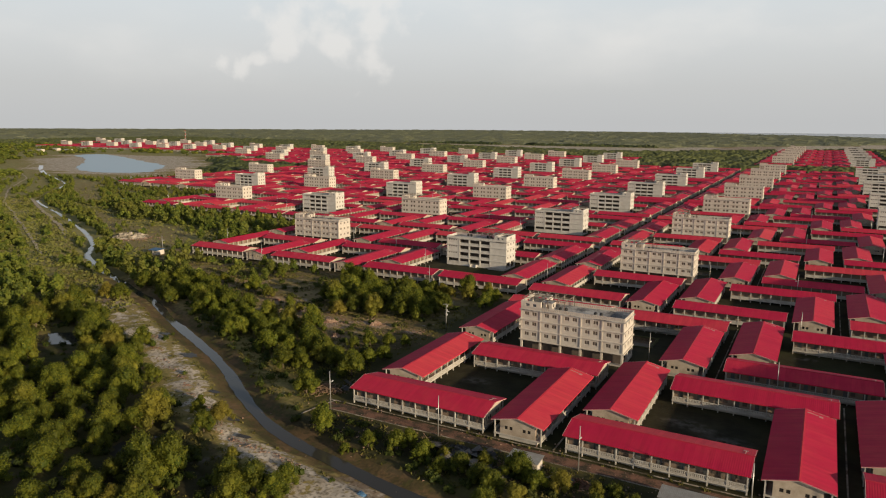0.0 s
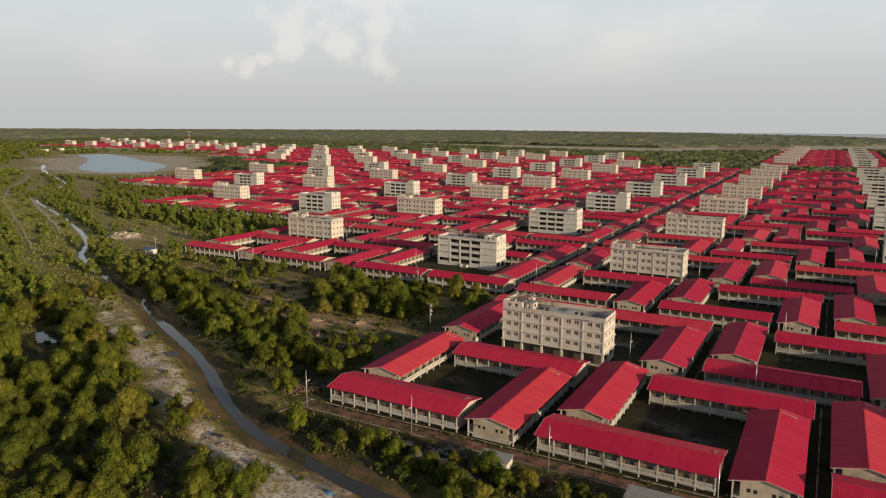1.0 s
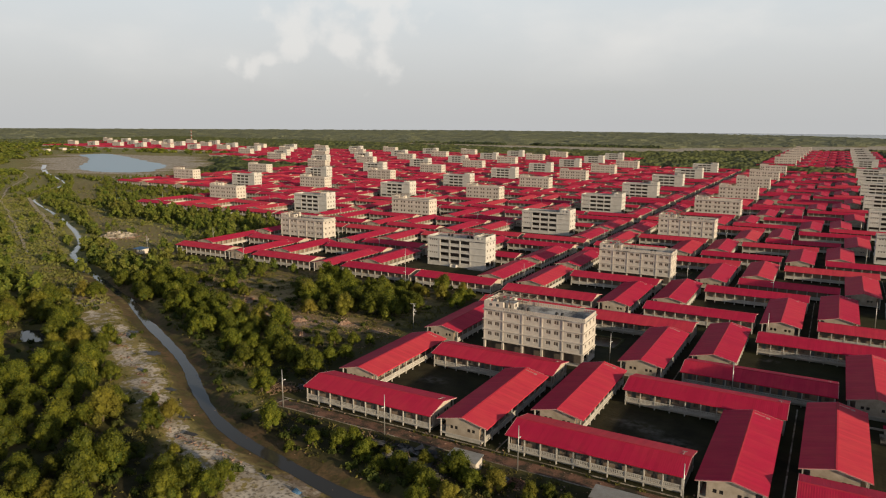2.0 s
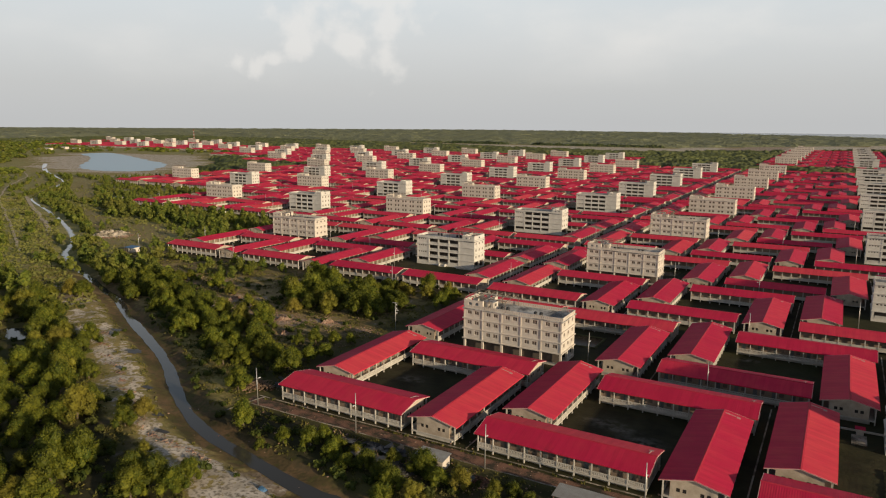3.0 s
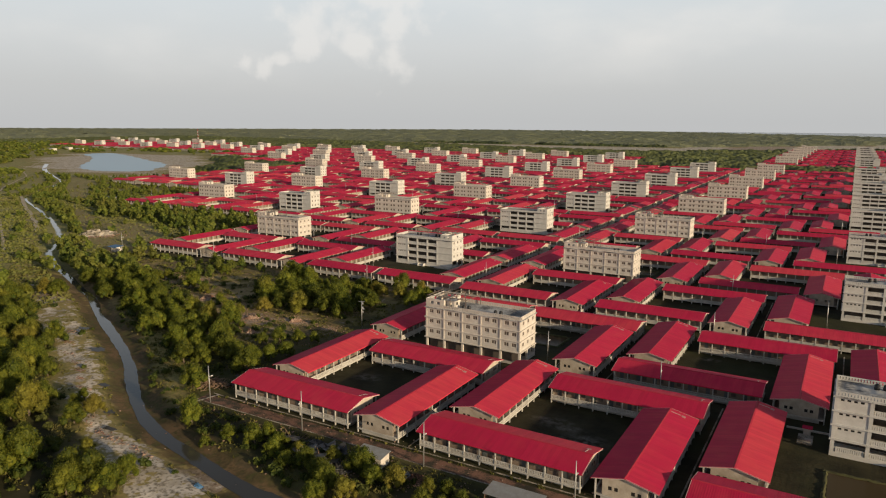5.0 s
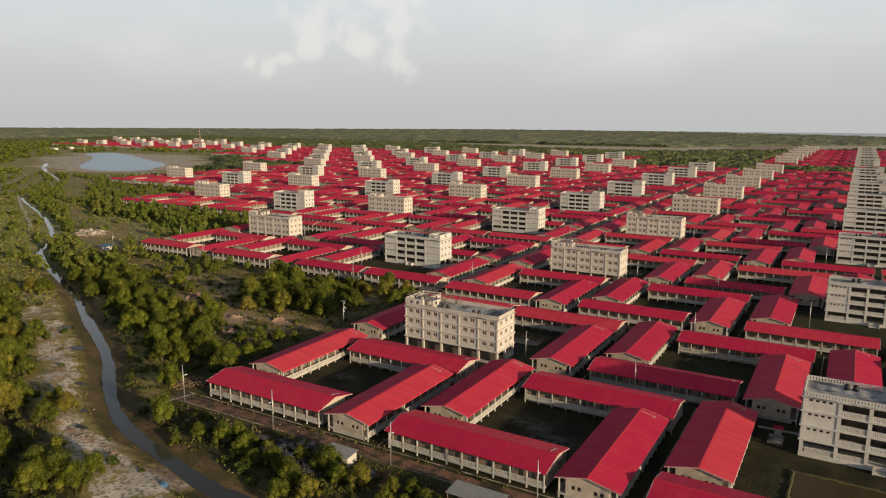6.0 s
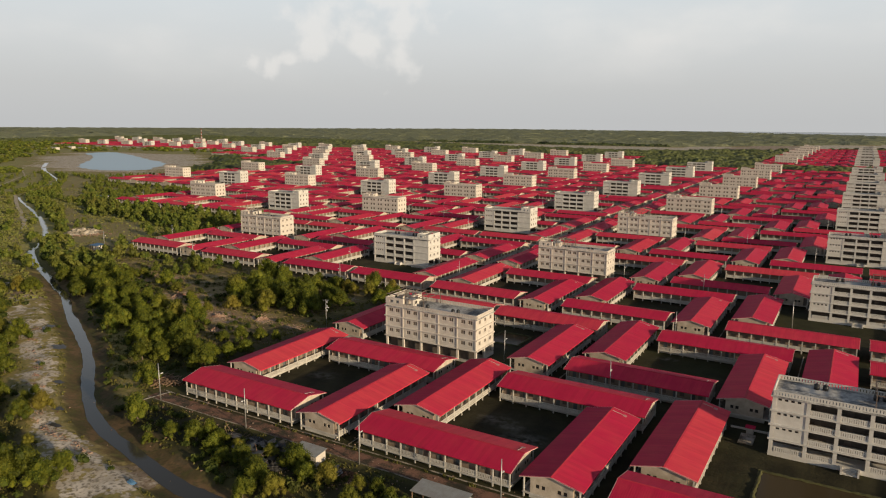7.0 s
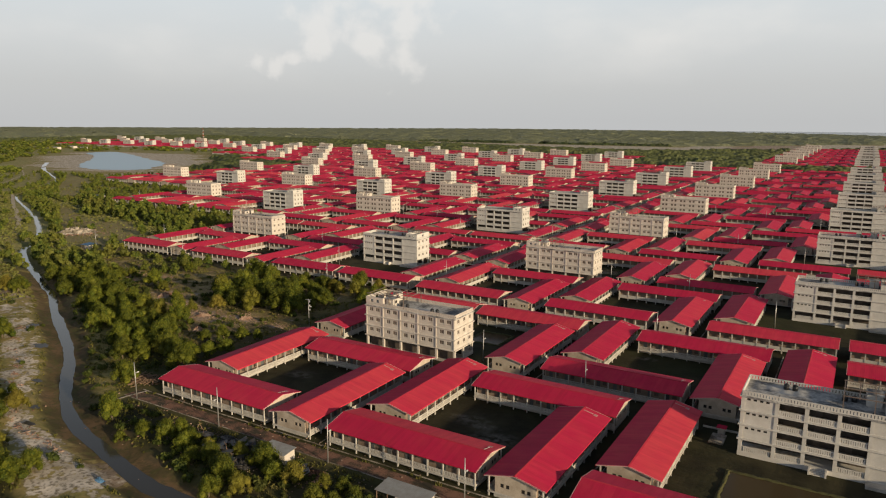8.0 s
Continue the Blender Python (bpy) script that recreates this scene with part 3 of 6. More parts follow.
    col = mix_(col, mix_((0.085, 0.060, 0.030), (0.19, 0.115, 0.058), range_(mid.outputs["Fac"], 0.4, 0.6)), wet.outputs[0])
    col = mix_(col, (0.04, 0.035, 0.02), range_(fin.outputs["Fac"], 0.45, 0.75, 0, 0.35))
    Lk(col, p.inputs["Base Color"])
    bp = N("ShaderNodeBump"); bp.inputs["Distance"].default_value = 0.6
    Lk(range_(scrub.outputs["Fac"], 0, 1, 0.22, 0.5), bp.inputs["Strength"])
    Lk(fin.outputs["Fac"], bp.inputs["Height"]); Lk(bp.outputs[0], p.inputs["Normal"])
    return m


def build_ground():
    xs, ys = steps(-515, 80, 2.2, -5200, 5200), steps(40, 312, 2.2, -2500, 4920)
    gx, gy = np.meshgrid(xs, ys)
    gz = ground_height(gx, gy)
    nx, ny = len(xs), len(ys)
    idx = np.arange(nx * ny).reshape(ny, nx)
    faces = np.stack([idx[:-1, :-1], idx[:-1, 1:], idx[1:, 1:], idx[1:, :-1]], -1).reshape(-1, 4)
    me = bpy.data.meshes.new("ground")
    me.from_pydata(np.stack([gx, gy, gz], -1).reshape(-1, 3).tolist(), [], faces.tolist())
    me.polygons.foreach_set("use_smooth", [True] * len(me.polygons))
    a = me.attributes.new("sand", "FLOAT", "POINT")
    a.data.foreach_set("value", ground_mask(gx, gy).reshape(-1).astype(np.float32))
    a = me.attributes.new("scrub", "FLOAT", "POINT")
    a.data.foreach_set("value", (1 - smooth01(gx, -330, -270)).reshape(-1).astype(np.float32))
    a = me.attributes.new("yard", "FLOAT", "POINT")
    a.data.foreach_set("value", yard_mask(gx, gy).reshape(-1).astype(np.float32))
    a = me.attributes.new("brick", "FLOAT", "POINT")
    open_ground = np.maximum.reduce([within(gx, gy, ring) for ring in MEADOWS]).astype(float)
    a.data.foreach_set("value", np.maximum(open_ground, smooth01(gx, -275, -250) * (1 - smooth01(gx, -125, -112)) * smooth01(gy, 148, 162)).reshape(-1).astype(np.float32))
    a = me.attributes.new("silt", "FLOAT", "POINT")
    a.data.foreach_set("value", silt_mask(gx, gy).reshape(-1).astype(np.float32))
    a = me.attributes.new("bank", "FLOAT", "POINT")
    a.data.foreach_set("value", (0.75 * (1 - smooth01(river_distance(gx, gy)[0], 4.2, 6.2)) * smooth01(gx, -300, -230)).reshape(-1).astype(np.float32))
    me.materials.append(ground_material())
    tagged(new("ground", me), "flat island ground of grass, mud and pale sand", "ground", kind="structure")


def water_material(name, base, rough_, ripple, spec=0.5):
    m = bpy.data.materials.new(name)
    m.use_nodes = True
    nt = m.node_tree
    p = nt.nodes["Principled BSDF"]
    p.inputs["Base Color"].default_value, p.inputs["Roughness"].default_value = (*base, 1), rough_
    p.inputs["IOR"].default_value, p.inputs["Specular IOR Level"].default_value = 1.33, spec
    nz = nt.nodes.new("ShaderNodeTexNoise"); nz.inputs["Scale"].default_value = 0.6; nz.inputs["Detail"].default_value = 4
    geo = nt.nodes.new("ShaderNodeNewGeometry"); nt.links.new(geo.outputs["Position"], nz.inputs["Vector"])
    bp = nt.nodes.new("ShaderNodeBump"); bp.inputs["Strength"].default_value = ripple; bp.inputs["Distance"].default_value = 0.1
    nt.links.new(nz.outputs["Fac"], bp.inputs["Height"]); nt.links.new(bp.outputs[0], p.inputs["Normal"])
    return m


def curve_points(pts, per):
    """A smooth closed line through the points."""
    out, k = [], len(pts)
    for i in range(k):
        p0, p1, p2, p3 = (Vector(pts[(i + j) % k]) for j in (-1, 0, 1, 2))
        for s in range(per):
            t = s / per
            out.append(0.5 * (2 * p1 + (p2 - p0) * t + (2 * p0 - 5 * p1 + 4 * p2 - p3) * t * t + (3 * p1 - p0 - 3 * p2 + p3) * t ** 3))
    return out


def build_water():
    muddy = water_material("muddy_water", (0.055, 0.052, 0.044), 0.05, 0.05)
    line = []
    for i in range(len(RIVER) - 1):
        p0, p1, p2, p3 = (Vector(RIVER[min(max(i + j, 0), len(RIVER) - 1)]) for j in (-1, 0, 1, 2))
        per = max(4, int((p2 - p1).length / 2.0))
        for q in range(per):
            t = q / per
            line.append(0.5 * (2 * p1 + (p2 - p0) * t + (2 * p0 - 5 * p1 + 4 * p2 - p3) * t * t + (3 * p1 - p0 - 3 * p2 + p3) * t ** 3))
    s, left, right = Shape(), [], []
    rnd, wl, wr = random.Random(17), 0.0, 0.0
    for i, c in enumerate(line):
        t = (line[min(i + 1, len(line) - 1)] - line[max(i - 1, 0)]).normalized()
        n = Vector((-t.y, t.x))
        half = 1.5 + 0.4 * float(smooth01(np.array(c.x), -114, -82)) + 0.4 * float(1 - smooth01(np.array(c.x), -330, -260)) - 0.9 * float(1 - smooth01(np.array(c.x), -500, -460)) + 1.8 * float(1 - smooth01(np.array(c.x), -900, -860))
        wl, wr = 0.8 * wl + rnd.uniform(-0.22, 0.22), 0.8 * wr + rnd.uniform(-0.22, 0.22)
        z = -0.89 + 1.05 * float(1 - smooth01(np.array(c.x), -505, -475))
        left.append((*(c - n * (half + wl)), z)), right.append((*(c + n * (half + wr)), z))
    k = len(line)
    s.v = left + right
    s.f = [(i, i + 1, k + i + 1, k + i) for i in range(k - 1)]
    me = s.mesh("river", muddy)
    tagged(new("river", me), "narrow winding muddy creek reflecting the pale sky", "water", kind="structure")
    for px, py, a, b in PONDS:
        s = Shape()
        s.face(*[(1.5 * a * math.cos(i * math.pi / 10), 1.5 * b * math.sin(i * math.pi / 10), 0) for i in range(20)])
        ob = new("pond", s.mesh("pond", muddy))
        ob.location = (px, py, -0.85)
        tagged(ob, "small shallow rain pond among mangrove trees", "water", kind="structure")
    rnd = random.Random(5)
    pts = [(p.x + rnd.uniform(-4, 4), p.y + rnd.uniform(-3, 3), 0.12) for p in curve_points(LAKE, 8)]
    lake = water_material("lake_water", (0.30, 0.43, 0.53), 0.3, 0.03, 0.12)
    tagged(new("lake", Shape().face(*pts).mesh("lake", lake)), "large pale blue pond with sandy banks", "water", kind="structure")
    sea = water_material("sea_water", (0.20, 0.20, 0.19), 0.25, 0.1)
    # the shore runs from the north-west to the north-east
    shore = [(-5200, 4700), (-3400, 4650), (-2400, 4600), (-1600, 4560), (-900, 4400), (-200, 3950), (200, 3420), (900, 2700), (5200, 1500)]
    s = Shape()
    for (ax, ay), (bx, by) in zip(shore, shore[1:]):
        s.face((ax, ay, 0.3), (bx, by, 0.3), (bx, 4930, 0.3), (ax, 4930, 0.3))
    tagged(new("sea", s.mesh("sea", sea)), "pale hazy sea beyond the island's woods", "water", kind="structure")


build_ground()
build_water()


# ================= barracks =================
HALF_L, HALF_W, EAVE, RIDGE_Z, FLOOR_Z = LONG / 2, WIDE / 2, 4.0, 5.33, 1.1
POST_Y, WALL_Y, POST_X = 5.25, 3.85, 17.1
BAY = 2 * POST_X / 10


def roof_slope(side):
    """One slope of the roof (side -1: front), a thin folded sheet."""
    y0, y1, t = side * HALF_W, 0.0, 0.09
    prof = [(y0, EAVE), (y1, RIDGE_Z), (y1, RIDGE_Z + t), (y0, EAVE + t)]
    return Shape().prism(prof if side < 0 else prof[::-1], -HALF_L, HALF_L)


def gable_wall(side):
    """The end wall: a block wall below, a triangle under the roof above, with four small windows."""
    x = side * 17.0
    a, b = (x, x + 0.2 * side) if side > 0 else (x - 0.2, x)
    s = Shape()
    holes = [(y - 0.34, y + 0.34, 2.25, 2.98) for y in (-2.6, -1.5, 1.5, 2.6)]
    s.wall("y", a, 0.2, -4.0, 4.0, FLOOR_Z, EAVE - 0.05, holes)
    s.prism([(-5.75, EAVE - 0.05), (5.75, EAVE - 0.05), (0, RIDGE_Z - 0.06)], a - 0.02, a + 0.22)
    return s


def rail_panel(n=9):
    s = Shape().box(-BAY / 2 + 0.12, -0.05, FLOOR_Z + 0.04, BAY / 2 - 0.12, 0.05, FLOOR_Z + 0.2).box(-BAY / 2 + 0.12, -0.07, FLOOR_Z + 0.8, BAY / 2 - 0.12, 0.07, FLOOR_Z + 0.96)
    w = (BAY - 0.3) / n
    for i in range(n):
        x = -BAY / 2 + 0.15 + w * (i + 0.5)
        s.box(x - w * 0.31, -0.04, FLOOR_Z + 0.2, x + w * 0.31, 0.04, FLOOR_Z + 0.8)
    return s


class Barrack:
    """The meshes that all barracks share."""
    front, back = roof_slope(-1).mesh("roof_sheet", ROOF), roof_slope(1).mesh("roof_sheet", ROOF)
    cap = Shape().prism([(-0.28, RIDGE_Z + 0.03), (0, RIDGE_Z + 0.092), (0.28, RIDGE_Z + 0.03), (0, RIDGE_Z + 0.15)], -HALF_L - 0.02, HALF_L + 0.02).mesh("ridge_cap", RIDGE)
    verge = Shape().prism([(-HALF_W, EAVE - 0.12), (0, RIDGE_Z - 0.12), (HALF_W, EAVE - 0.12), (HALF_W, EAVE + 0.1), (0, RIDGE_Z + 0.1), (-HALF_W, EAVE + 0.1)], -0.03, 0.03).mesh("verge_board", PLASTER)
    gable = {k: gable_wall(k).mesh("gable_wall", BRICKWALL) for k in (-1, 1)}
    wall = {k: Shape().box(-16.9, min(k * WALL_Y, k * (WALL_Y - 0.2)), FLOOR_Z, 16.9, max(k * WALL_Y, k * (WALL_Y - 0.2)), EAVE + 0.3).mesh("long_wall", SHADED_WALL) for k in (-1, 1)}
    slab = Shape().box(-17.3, -5.4, FLOOR_Z - 0.3, 17.3, 5.4, FLOOR_Z).mesh("floor_slab", CONCRETE)
    stub = Shape().box(-16.95, -4.3, 0.0, 16.95, 4.3, FLOOR_Z - 0.3).mesh("footing", CONCRETE)
    post = Shape().box(-0.12, -0.12, 0.0, 0.12, 0.12, EAVE + 0.1).mesh("post", CONCRETE)
    rail = rail_panel().mesh("balustrade", CONCRETE)
    pane = Shape().box(-0.03, -0.4, -0.5, 0.03, 0.4, 0.5).mesh("window", DARK)
    door = Shape().box(-0.45, -0.04, 0, 0.45, 0.04, 2.05).mesh("door", DOORM)
    shutter = Shape().box(-0.5, -0.04, 0, 0.5, 0.04, 0.95).mesh("shutter", SHUTTER)
    hatch = Shape().box(-0.45, -0.4, 0, 0.45, 0.4, 0.03).mesh("roof_hatch", HATCH)
    rod = {k: Shape().box(-0.05, min(0, 2.2 * k), 0, 0.05, max(0, 2.2 * k), 0.05).mesh("earthing_strip", PLASTER) for k in (-1, 1)}
    fascia = Shape().box(-HALF_L, -0.03, EAVE - 0.16, HALF_L, 0.03, EAVE - 0.005).mesh("fascia", RIDGE)

    plain_gable = {k: Shape().box(min(k * 17.0, k * 17.2), -4.0, FLOOR_Z, max(k * 17.0, k * 17.2), 4.0, EAVE - 0.05).prism([(-5.75, EAVE - 0.05), (5.75, EAVE - 0.05), (0, RIDGE_Z - 0.06)], min(k * 17.0, k * 17.2), max(k * 17.0, k * 17.2)).mesh("gable_wall", BRICKWALL) for k in (-1, 1)}
    # a plain open veranda side for barracks further off
    far_side = Shape()
    for i in range(11):
        far_side.box(-POST_X + i * BAY - 0.16, -0.16, 0, -POST_X + i * BAY + 0.16, 0.16, EAVE)
    far_side.box(-POST_X, -0.08, FLOOR_Z - 0.2, POST_X, 0.08, FLOOR_Z + 0.94)
    far_side = far_side.mesh("veranda_side", CONCRETE)


SLOPE = math.degrees(math.atan2(RIDGE_Z - EAVE, HALF_W))


def barrack(near, side):
    """One barrack; side: the slope that carries the roof hatch (-1 front, 1 back)."""
    root = new("barrack")
    root.empty_display_size = 2
    B = Barrack
    part("roof_sheet", B.front, root), part("roof_sheet", B.back, root), part("ridge_cap", B.cap, root, None, "paler red ridge cap")
    part("floor_slab", B.slab, root, None, "bare concrete floor slab")
    if near:
        part("footing", B.stub, root, None, "concrete footing")
    for k in (-1, 1):
        g = part("gable_wall", B.gable[k], root, None, "tan block gable wall")
        part("long_wall", B.wall[k], root, None, "wall behind the veranda, coloured brown to carry the eave shade")
        part("verge_board", B.verge, root, pose(k * (HALF_L - 0.06), 0, 0), "cream verge board")
        if near:
            part("fascia", B.fascia, root, pose(0, k * (HALF_W - 0.06), 0))
        else:
            part("veranda_side", B.far_side, root, pose(0, k * POST_Y, 0), "concrete posts and balustrade")
            continue
        for y in (-2.6, -1.5, 1.5, 2.6):
            part("window", B.pane, g, pose(k * 17.1, y, 2.65), "dark small window")
        for i in range(11):
            part("post", B.post, root, pose(-POST_X + i * BAY, k * POST_Y, 0), "square concrete post")
        for i in range(10):
            part("balustrade", B.rail, root, pose(-POST_X + (i + 0.5) * BAY, k * POST_Y, 0), "cast concrete balustrade")
        for i in range(8):
            x = -14.7 + i * 4.2
            part("door", B.door, root, pose(x - 0.8, k * (WALL_Y + 0.03), FLOOR_Z + 0.01), "dark painted door")
            part("shutter", B.shutter, root, pose(x + 0.8, k * (WALL_Y + 0.03), FLOOR_Z + 1.0), "dark wooden shutter")
    zr = lambda y: RIDGE_Z - abs(y) * (RIDGE_Z - EAVE) / HALF_W + 0.1
    part("roof_hatch", B.hatch, root, pose(15.9, side * 3.1, zr(3.1), -side * SLOPE), "dull metal roof hatch")
    if near:
        part("earthing_strip", B.rod[side], root, pose(16.0, side * 0.4, zr(0.4) + 0.02, -side * SLOPE), "thin pale metal strip")
    tagged(root, "long single-storey barrack with red corrugated metal roof and concrete veranda", "barrack", "barracks of the settlement")
    return root


def cluster_plan():
    """The barracks and the two shelters of one cluster: (kind, west, south) for a roof along x or along y."""
    plan = []

    def court(x, y):
        plan.extend([("x", x, y), ("y", x - 0.2, y + 14.3), ("y", x + 37.0, y), ("x", x + 14.2, y + 36.6)])

    for x in (X0, X0 + 53.0):
        court(x, Y0)
    for x in (-27.4, 25.6):
        court(x, Y1)
    plan += [("y", -104.05, 181.4), ("y", -43.4, 180.4), ("x", -66.4, 217.4), ("x", -103.6, 217.4)]
    plan += [("y", 1.8, 138.7), ("x", 2.0, 124.65), ("x", 39.8, 124.65), ("y", 62.4, 138.1)]
    return plan


PLAN = cluster_plan()


def plan_pose(kind, x, y, dx, dy):
    if kind == "x":
        return pose(x + dx + HALF_L, y + dy + HALF_W, 0)
    return pose(x + dx + HALF_W, y + dy + HALF_L, 0, 0, 0, 90)


MIDDLE = {(0, 1), (0, 2), (0, 3), (1, 1), (1, 2), (1, 3), (2, 2)}


def build_barracks():
    firsts = {}
    far = {"roof_sheet": [[], [], ROOF, 0], "ridge_cap": [[], [], RIDGE, 0], "wall": [[], [], BRICKWALL, 0], "veranda": [[], [], CONCRETE, 0]}
    B = Barrack
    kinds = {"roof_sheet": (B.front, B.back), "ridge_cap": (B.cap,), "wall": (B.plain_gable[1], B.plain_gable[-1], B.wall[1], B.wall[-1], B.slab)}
    data = {k: [(np.array([v.co[:] for v in me.vertices]), [tuple(p.vertices) for p in me.polygons]) for me in mm] for k, mm in kinds.items()}
    side = (np.array([v.co[:] for v in B.far_side.vertices]), [tuple(p.vertices) for p in B.far_side.polygons])
    for c, n in CLUSTERS:
        dx, dy = origin(c, n)
        for kind, x, y in PLAN:
            m = plan_pose(kind, x, y, dx, dy)
            near = (c, n) == (0, 0)
            if near or (c, n) in MIDDLE:
                if (near, kind) in firsts:
                    copy_thing(firsts[near, kind], m)
                else:
                    firsts[near, kind] = barrack(near, 1 if kind == "x" else -1)
                    firsts[near, kind].matrix_basis = m
            else:
                R = np.array(m)
                jobs = [(k, d) for k in data for d in data[k]]
                for k, (v, f) in jobs:
                    q = far[k]
                    q[0].append(v @ R[:3, :3].T + R[:3, 3])
                    q[1].extend([tuple(i + q[3] for i in p) for p in f])
                    q[3] += len(v)
                for s in (-1, 1):
                    q = far["veranda"]
                    q[0].append((side[0] + (0, s * POST_Y, 0)) @ R[:3, :3].T + R[:3, 3])
                    q[1].extend([tuple(i + q[3] for i in p) for p in side[1]])
                    q[3] += len(side[0])
    root = tagged(new("far_barracks"), "rows of distant red-roofed barracks with concrete verandas", "barracks", kind="stuff")
    for k, (v, f, mat, _) in far.items():
        me = bpy.data.meshes.new(k)
        me.from_pydata(np.concatenate(v).tolist(), [], f)
        me.materials.append(mat)
        tagged(part(k, me, root), kind="stuff")


# ================= cyclone shelters =================
SH_L, SH_W = 30.4, 10.3
FL = [0.95, 3.75, 6.85, 9.85, 12.8]
TOWER_X = 24.3   # the stair tower stands from here to the end
BAYS = [(6.6, 11.3), (12.0, 16.8), (17.5, 22.3)]
PIERS = [0.0, 6.1, 12.2, 18.2, 24.3, SH_L]


def shelter_meshes(paint):
    """All meshes of a shelter whose outside has this paint."""
    M = {"paint": paint}
    # back wall (+y), with pairs of windows
    wins = []
    for i in range(5):
        mid = (PIERS[i] + PIERS[i + 1]) / 2
        for k in (-1.15, 1.15):
            for fl in range(1, 4):
                wins.append((mid + k, FL[fl] + 1.0))
    M["back_windows"] = wins
    holes = [(x - 0.65, x + 0.65, z, z + 1.25) for x, z in wins]
    M["back_wall"] = Shape().wall("x", SH_W - 0.25, 0.25, 0, SH_L, FL[1], FL[4], holes).mesh("back_wall", paint)
    side = [(y, FL[fl] + 1.0) for y in (1.9, 5.1, 8.3) for fl in range(1, 4)]
    M["side_windows"] = side
    holes = [(y - 0.55, y + 0.55, z, z + 1.25) for y, z in side]
    for k, x in (("west_wall", 0.0), ("east_wall", SH_L - 0.25)):
        M[k] = Shape().wall("y", x, 0.25, 0.25, SH_W - 0.25, FL[1], FL[4], holes).mesh(k, paint)
    # front: end room with four vents a floor, open verandas, plain stair tower
    vents = [(1.3 + 1.15 * i, FL[fl] + 2.0) for i in range(4) for fl in range(1, 4)]
    M["vents"] = vents
    M["front_room"] = Shape().wall("x", 0, 0.25, 0, 6.3, FL[1], FL[4], [(x - 0.32, x + 0.32, z, z + 0.42) for x, z in vents]).mesh("front_wall", paint)
    M["front_tower"] = Shape().wall("x", 0, 0.25, 22.5, SH_L, 0.0, FL[4], []).mesh("stair_wall", paint)
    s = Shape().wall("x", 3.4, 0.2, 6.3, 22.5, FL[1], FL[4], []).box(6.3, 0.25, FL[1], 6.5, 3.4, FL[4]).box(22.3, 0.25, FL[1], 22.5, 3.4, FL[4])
    # veranda shade is in the colour; ground-floor walls are added to darken that storey
    M["inner"] = s.wall("x", 4.6, 0.2, 0.3, 22.5, FL[0], FL[1] - 0.28, []).wall("x", SH_W - 1.6, 0.2, 0.6, SH_L - 0.6, 0.35, FL[1] - 0.28, []).mesh("veranda_wall", VERANDA_SHADE)
    # floor slabs with a projecting cornice
    M["slab"] = [Shape().box(-0.35, -0.35, z - 0.28, SH_L + 0.35, SH_W + 0.35, z).mesh("floor_slab", paint) for z in FL[1:4]]
    M["roof"] = Shape().box(-0.35, -0.35, FL[4] - 0.28, SH_L + 0.35, SH_W + 0.35, FL[4]).mesh("roof_slab", SLAB)
    M["plinth"] = Shape().box(-0.1, -0.1, 0, SH_L + 0.1, 5.0, FL[0]).mesh("plinth", paint)
    M["plinth2"] = Shape().box(0, 5.0, 0, SH_L, SH_W + 0.1, 0.35).mesh("plinth", CONCRETE)
    M["column"] = Shape().box(-0.28, -0.28, 0.0, 0.28, 0.28, FL[1] - 0.28).mesh("column", paint)
    M["pier"] = Shape().box(-0.18, -0.09, FL[1], 0.18, 0.09, FL[4] - 0.28).mesh("pilaster", paint)
    M["fpier"] = Shape().box(-0.35, -0.12, 0.95, 0.35, 0.3, FL[4] - 0.28).mesh("veranda_pier", paint)
    s = Shape().box(-2.4, 0.0, 0, 2.4, 0.16, 0.12).box(-2.4, 0.0, 0.95, 2.4, 0.16, 1.12)
    for i in range(13):
        x = -2.28 + i * 0.38
        s.box(x - 0.145, 0.03, 0.12, x + 0.145, 0.13, 0.95)
    M["rail"] = s.mesh("balustrade", paint)
    # parapet of short uprights under a rail
    for k, n in (("parapet_x", SH_L), ("parapet_y", SH_W)):
        s = Shape().box(0, -0.1, 0, n, 0.1, 0.18).box(0, -0.1, 0.82, n, 0.1, 1.0)
        for i in range(int(n / 0.55)):
            s.box(0.06 + i * 0.55, -0.08, 0.18, 0.46 + i * 0.55, 0.08, 0.82)
        M[k] = s.mesh("parapet", paint)
    M["pane"] = Shape().box(-0.65, -0.03, 0, 0.65, 0.03, 1.25).mesh("window", SHUTTER)
    M["frame"] = Shape().box(-0.85, -0.14, 1.3, 0.85, 0.14, 1.42).box(-0.75, -0.1, -0.12, 0.75, 0.1, 0.0).box(-0.65, -0.045, 0.0, 0.65, 0.045, 0.26).box(-0.04, -0.05, 0.26, 0.04, 0.05, 1.25).mesh("window_frame", paint)
    M["vent"] = Shape().box(-0.32, -0.03, 0, 0.32, 0.03, 0.42).mesh("vent", DARK)
    M["fdoor"] = Shape().box(-0.6, -0.04, 0, 0.6, 0.04, 2.2).mesh("door", SHUTTER)
    # on the roof: raised tower walls, a small stair room with a doorway, and an open steel frame above
    top = 15.3
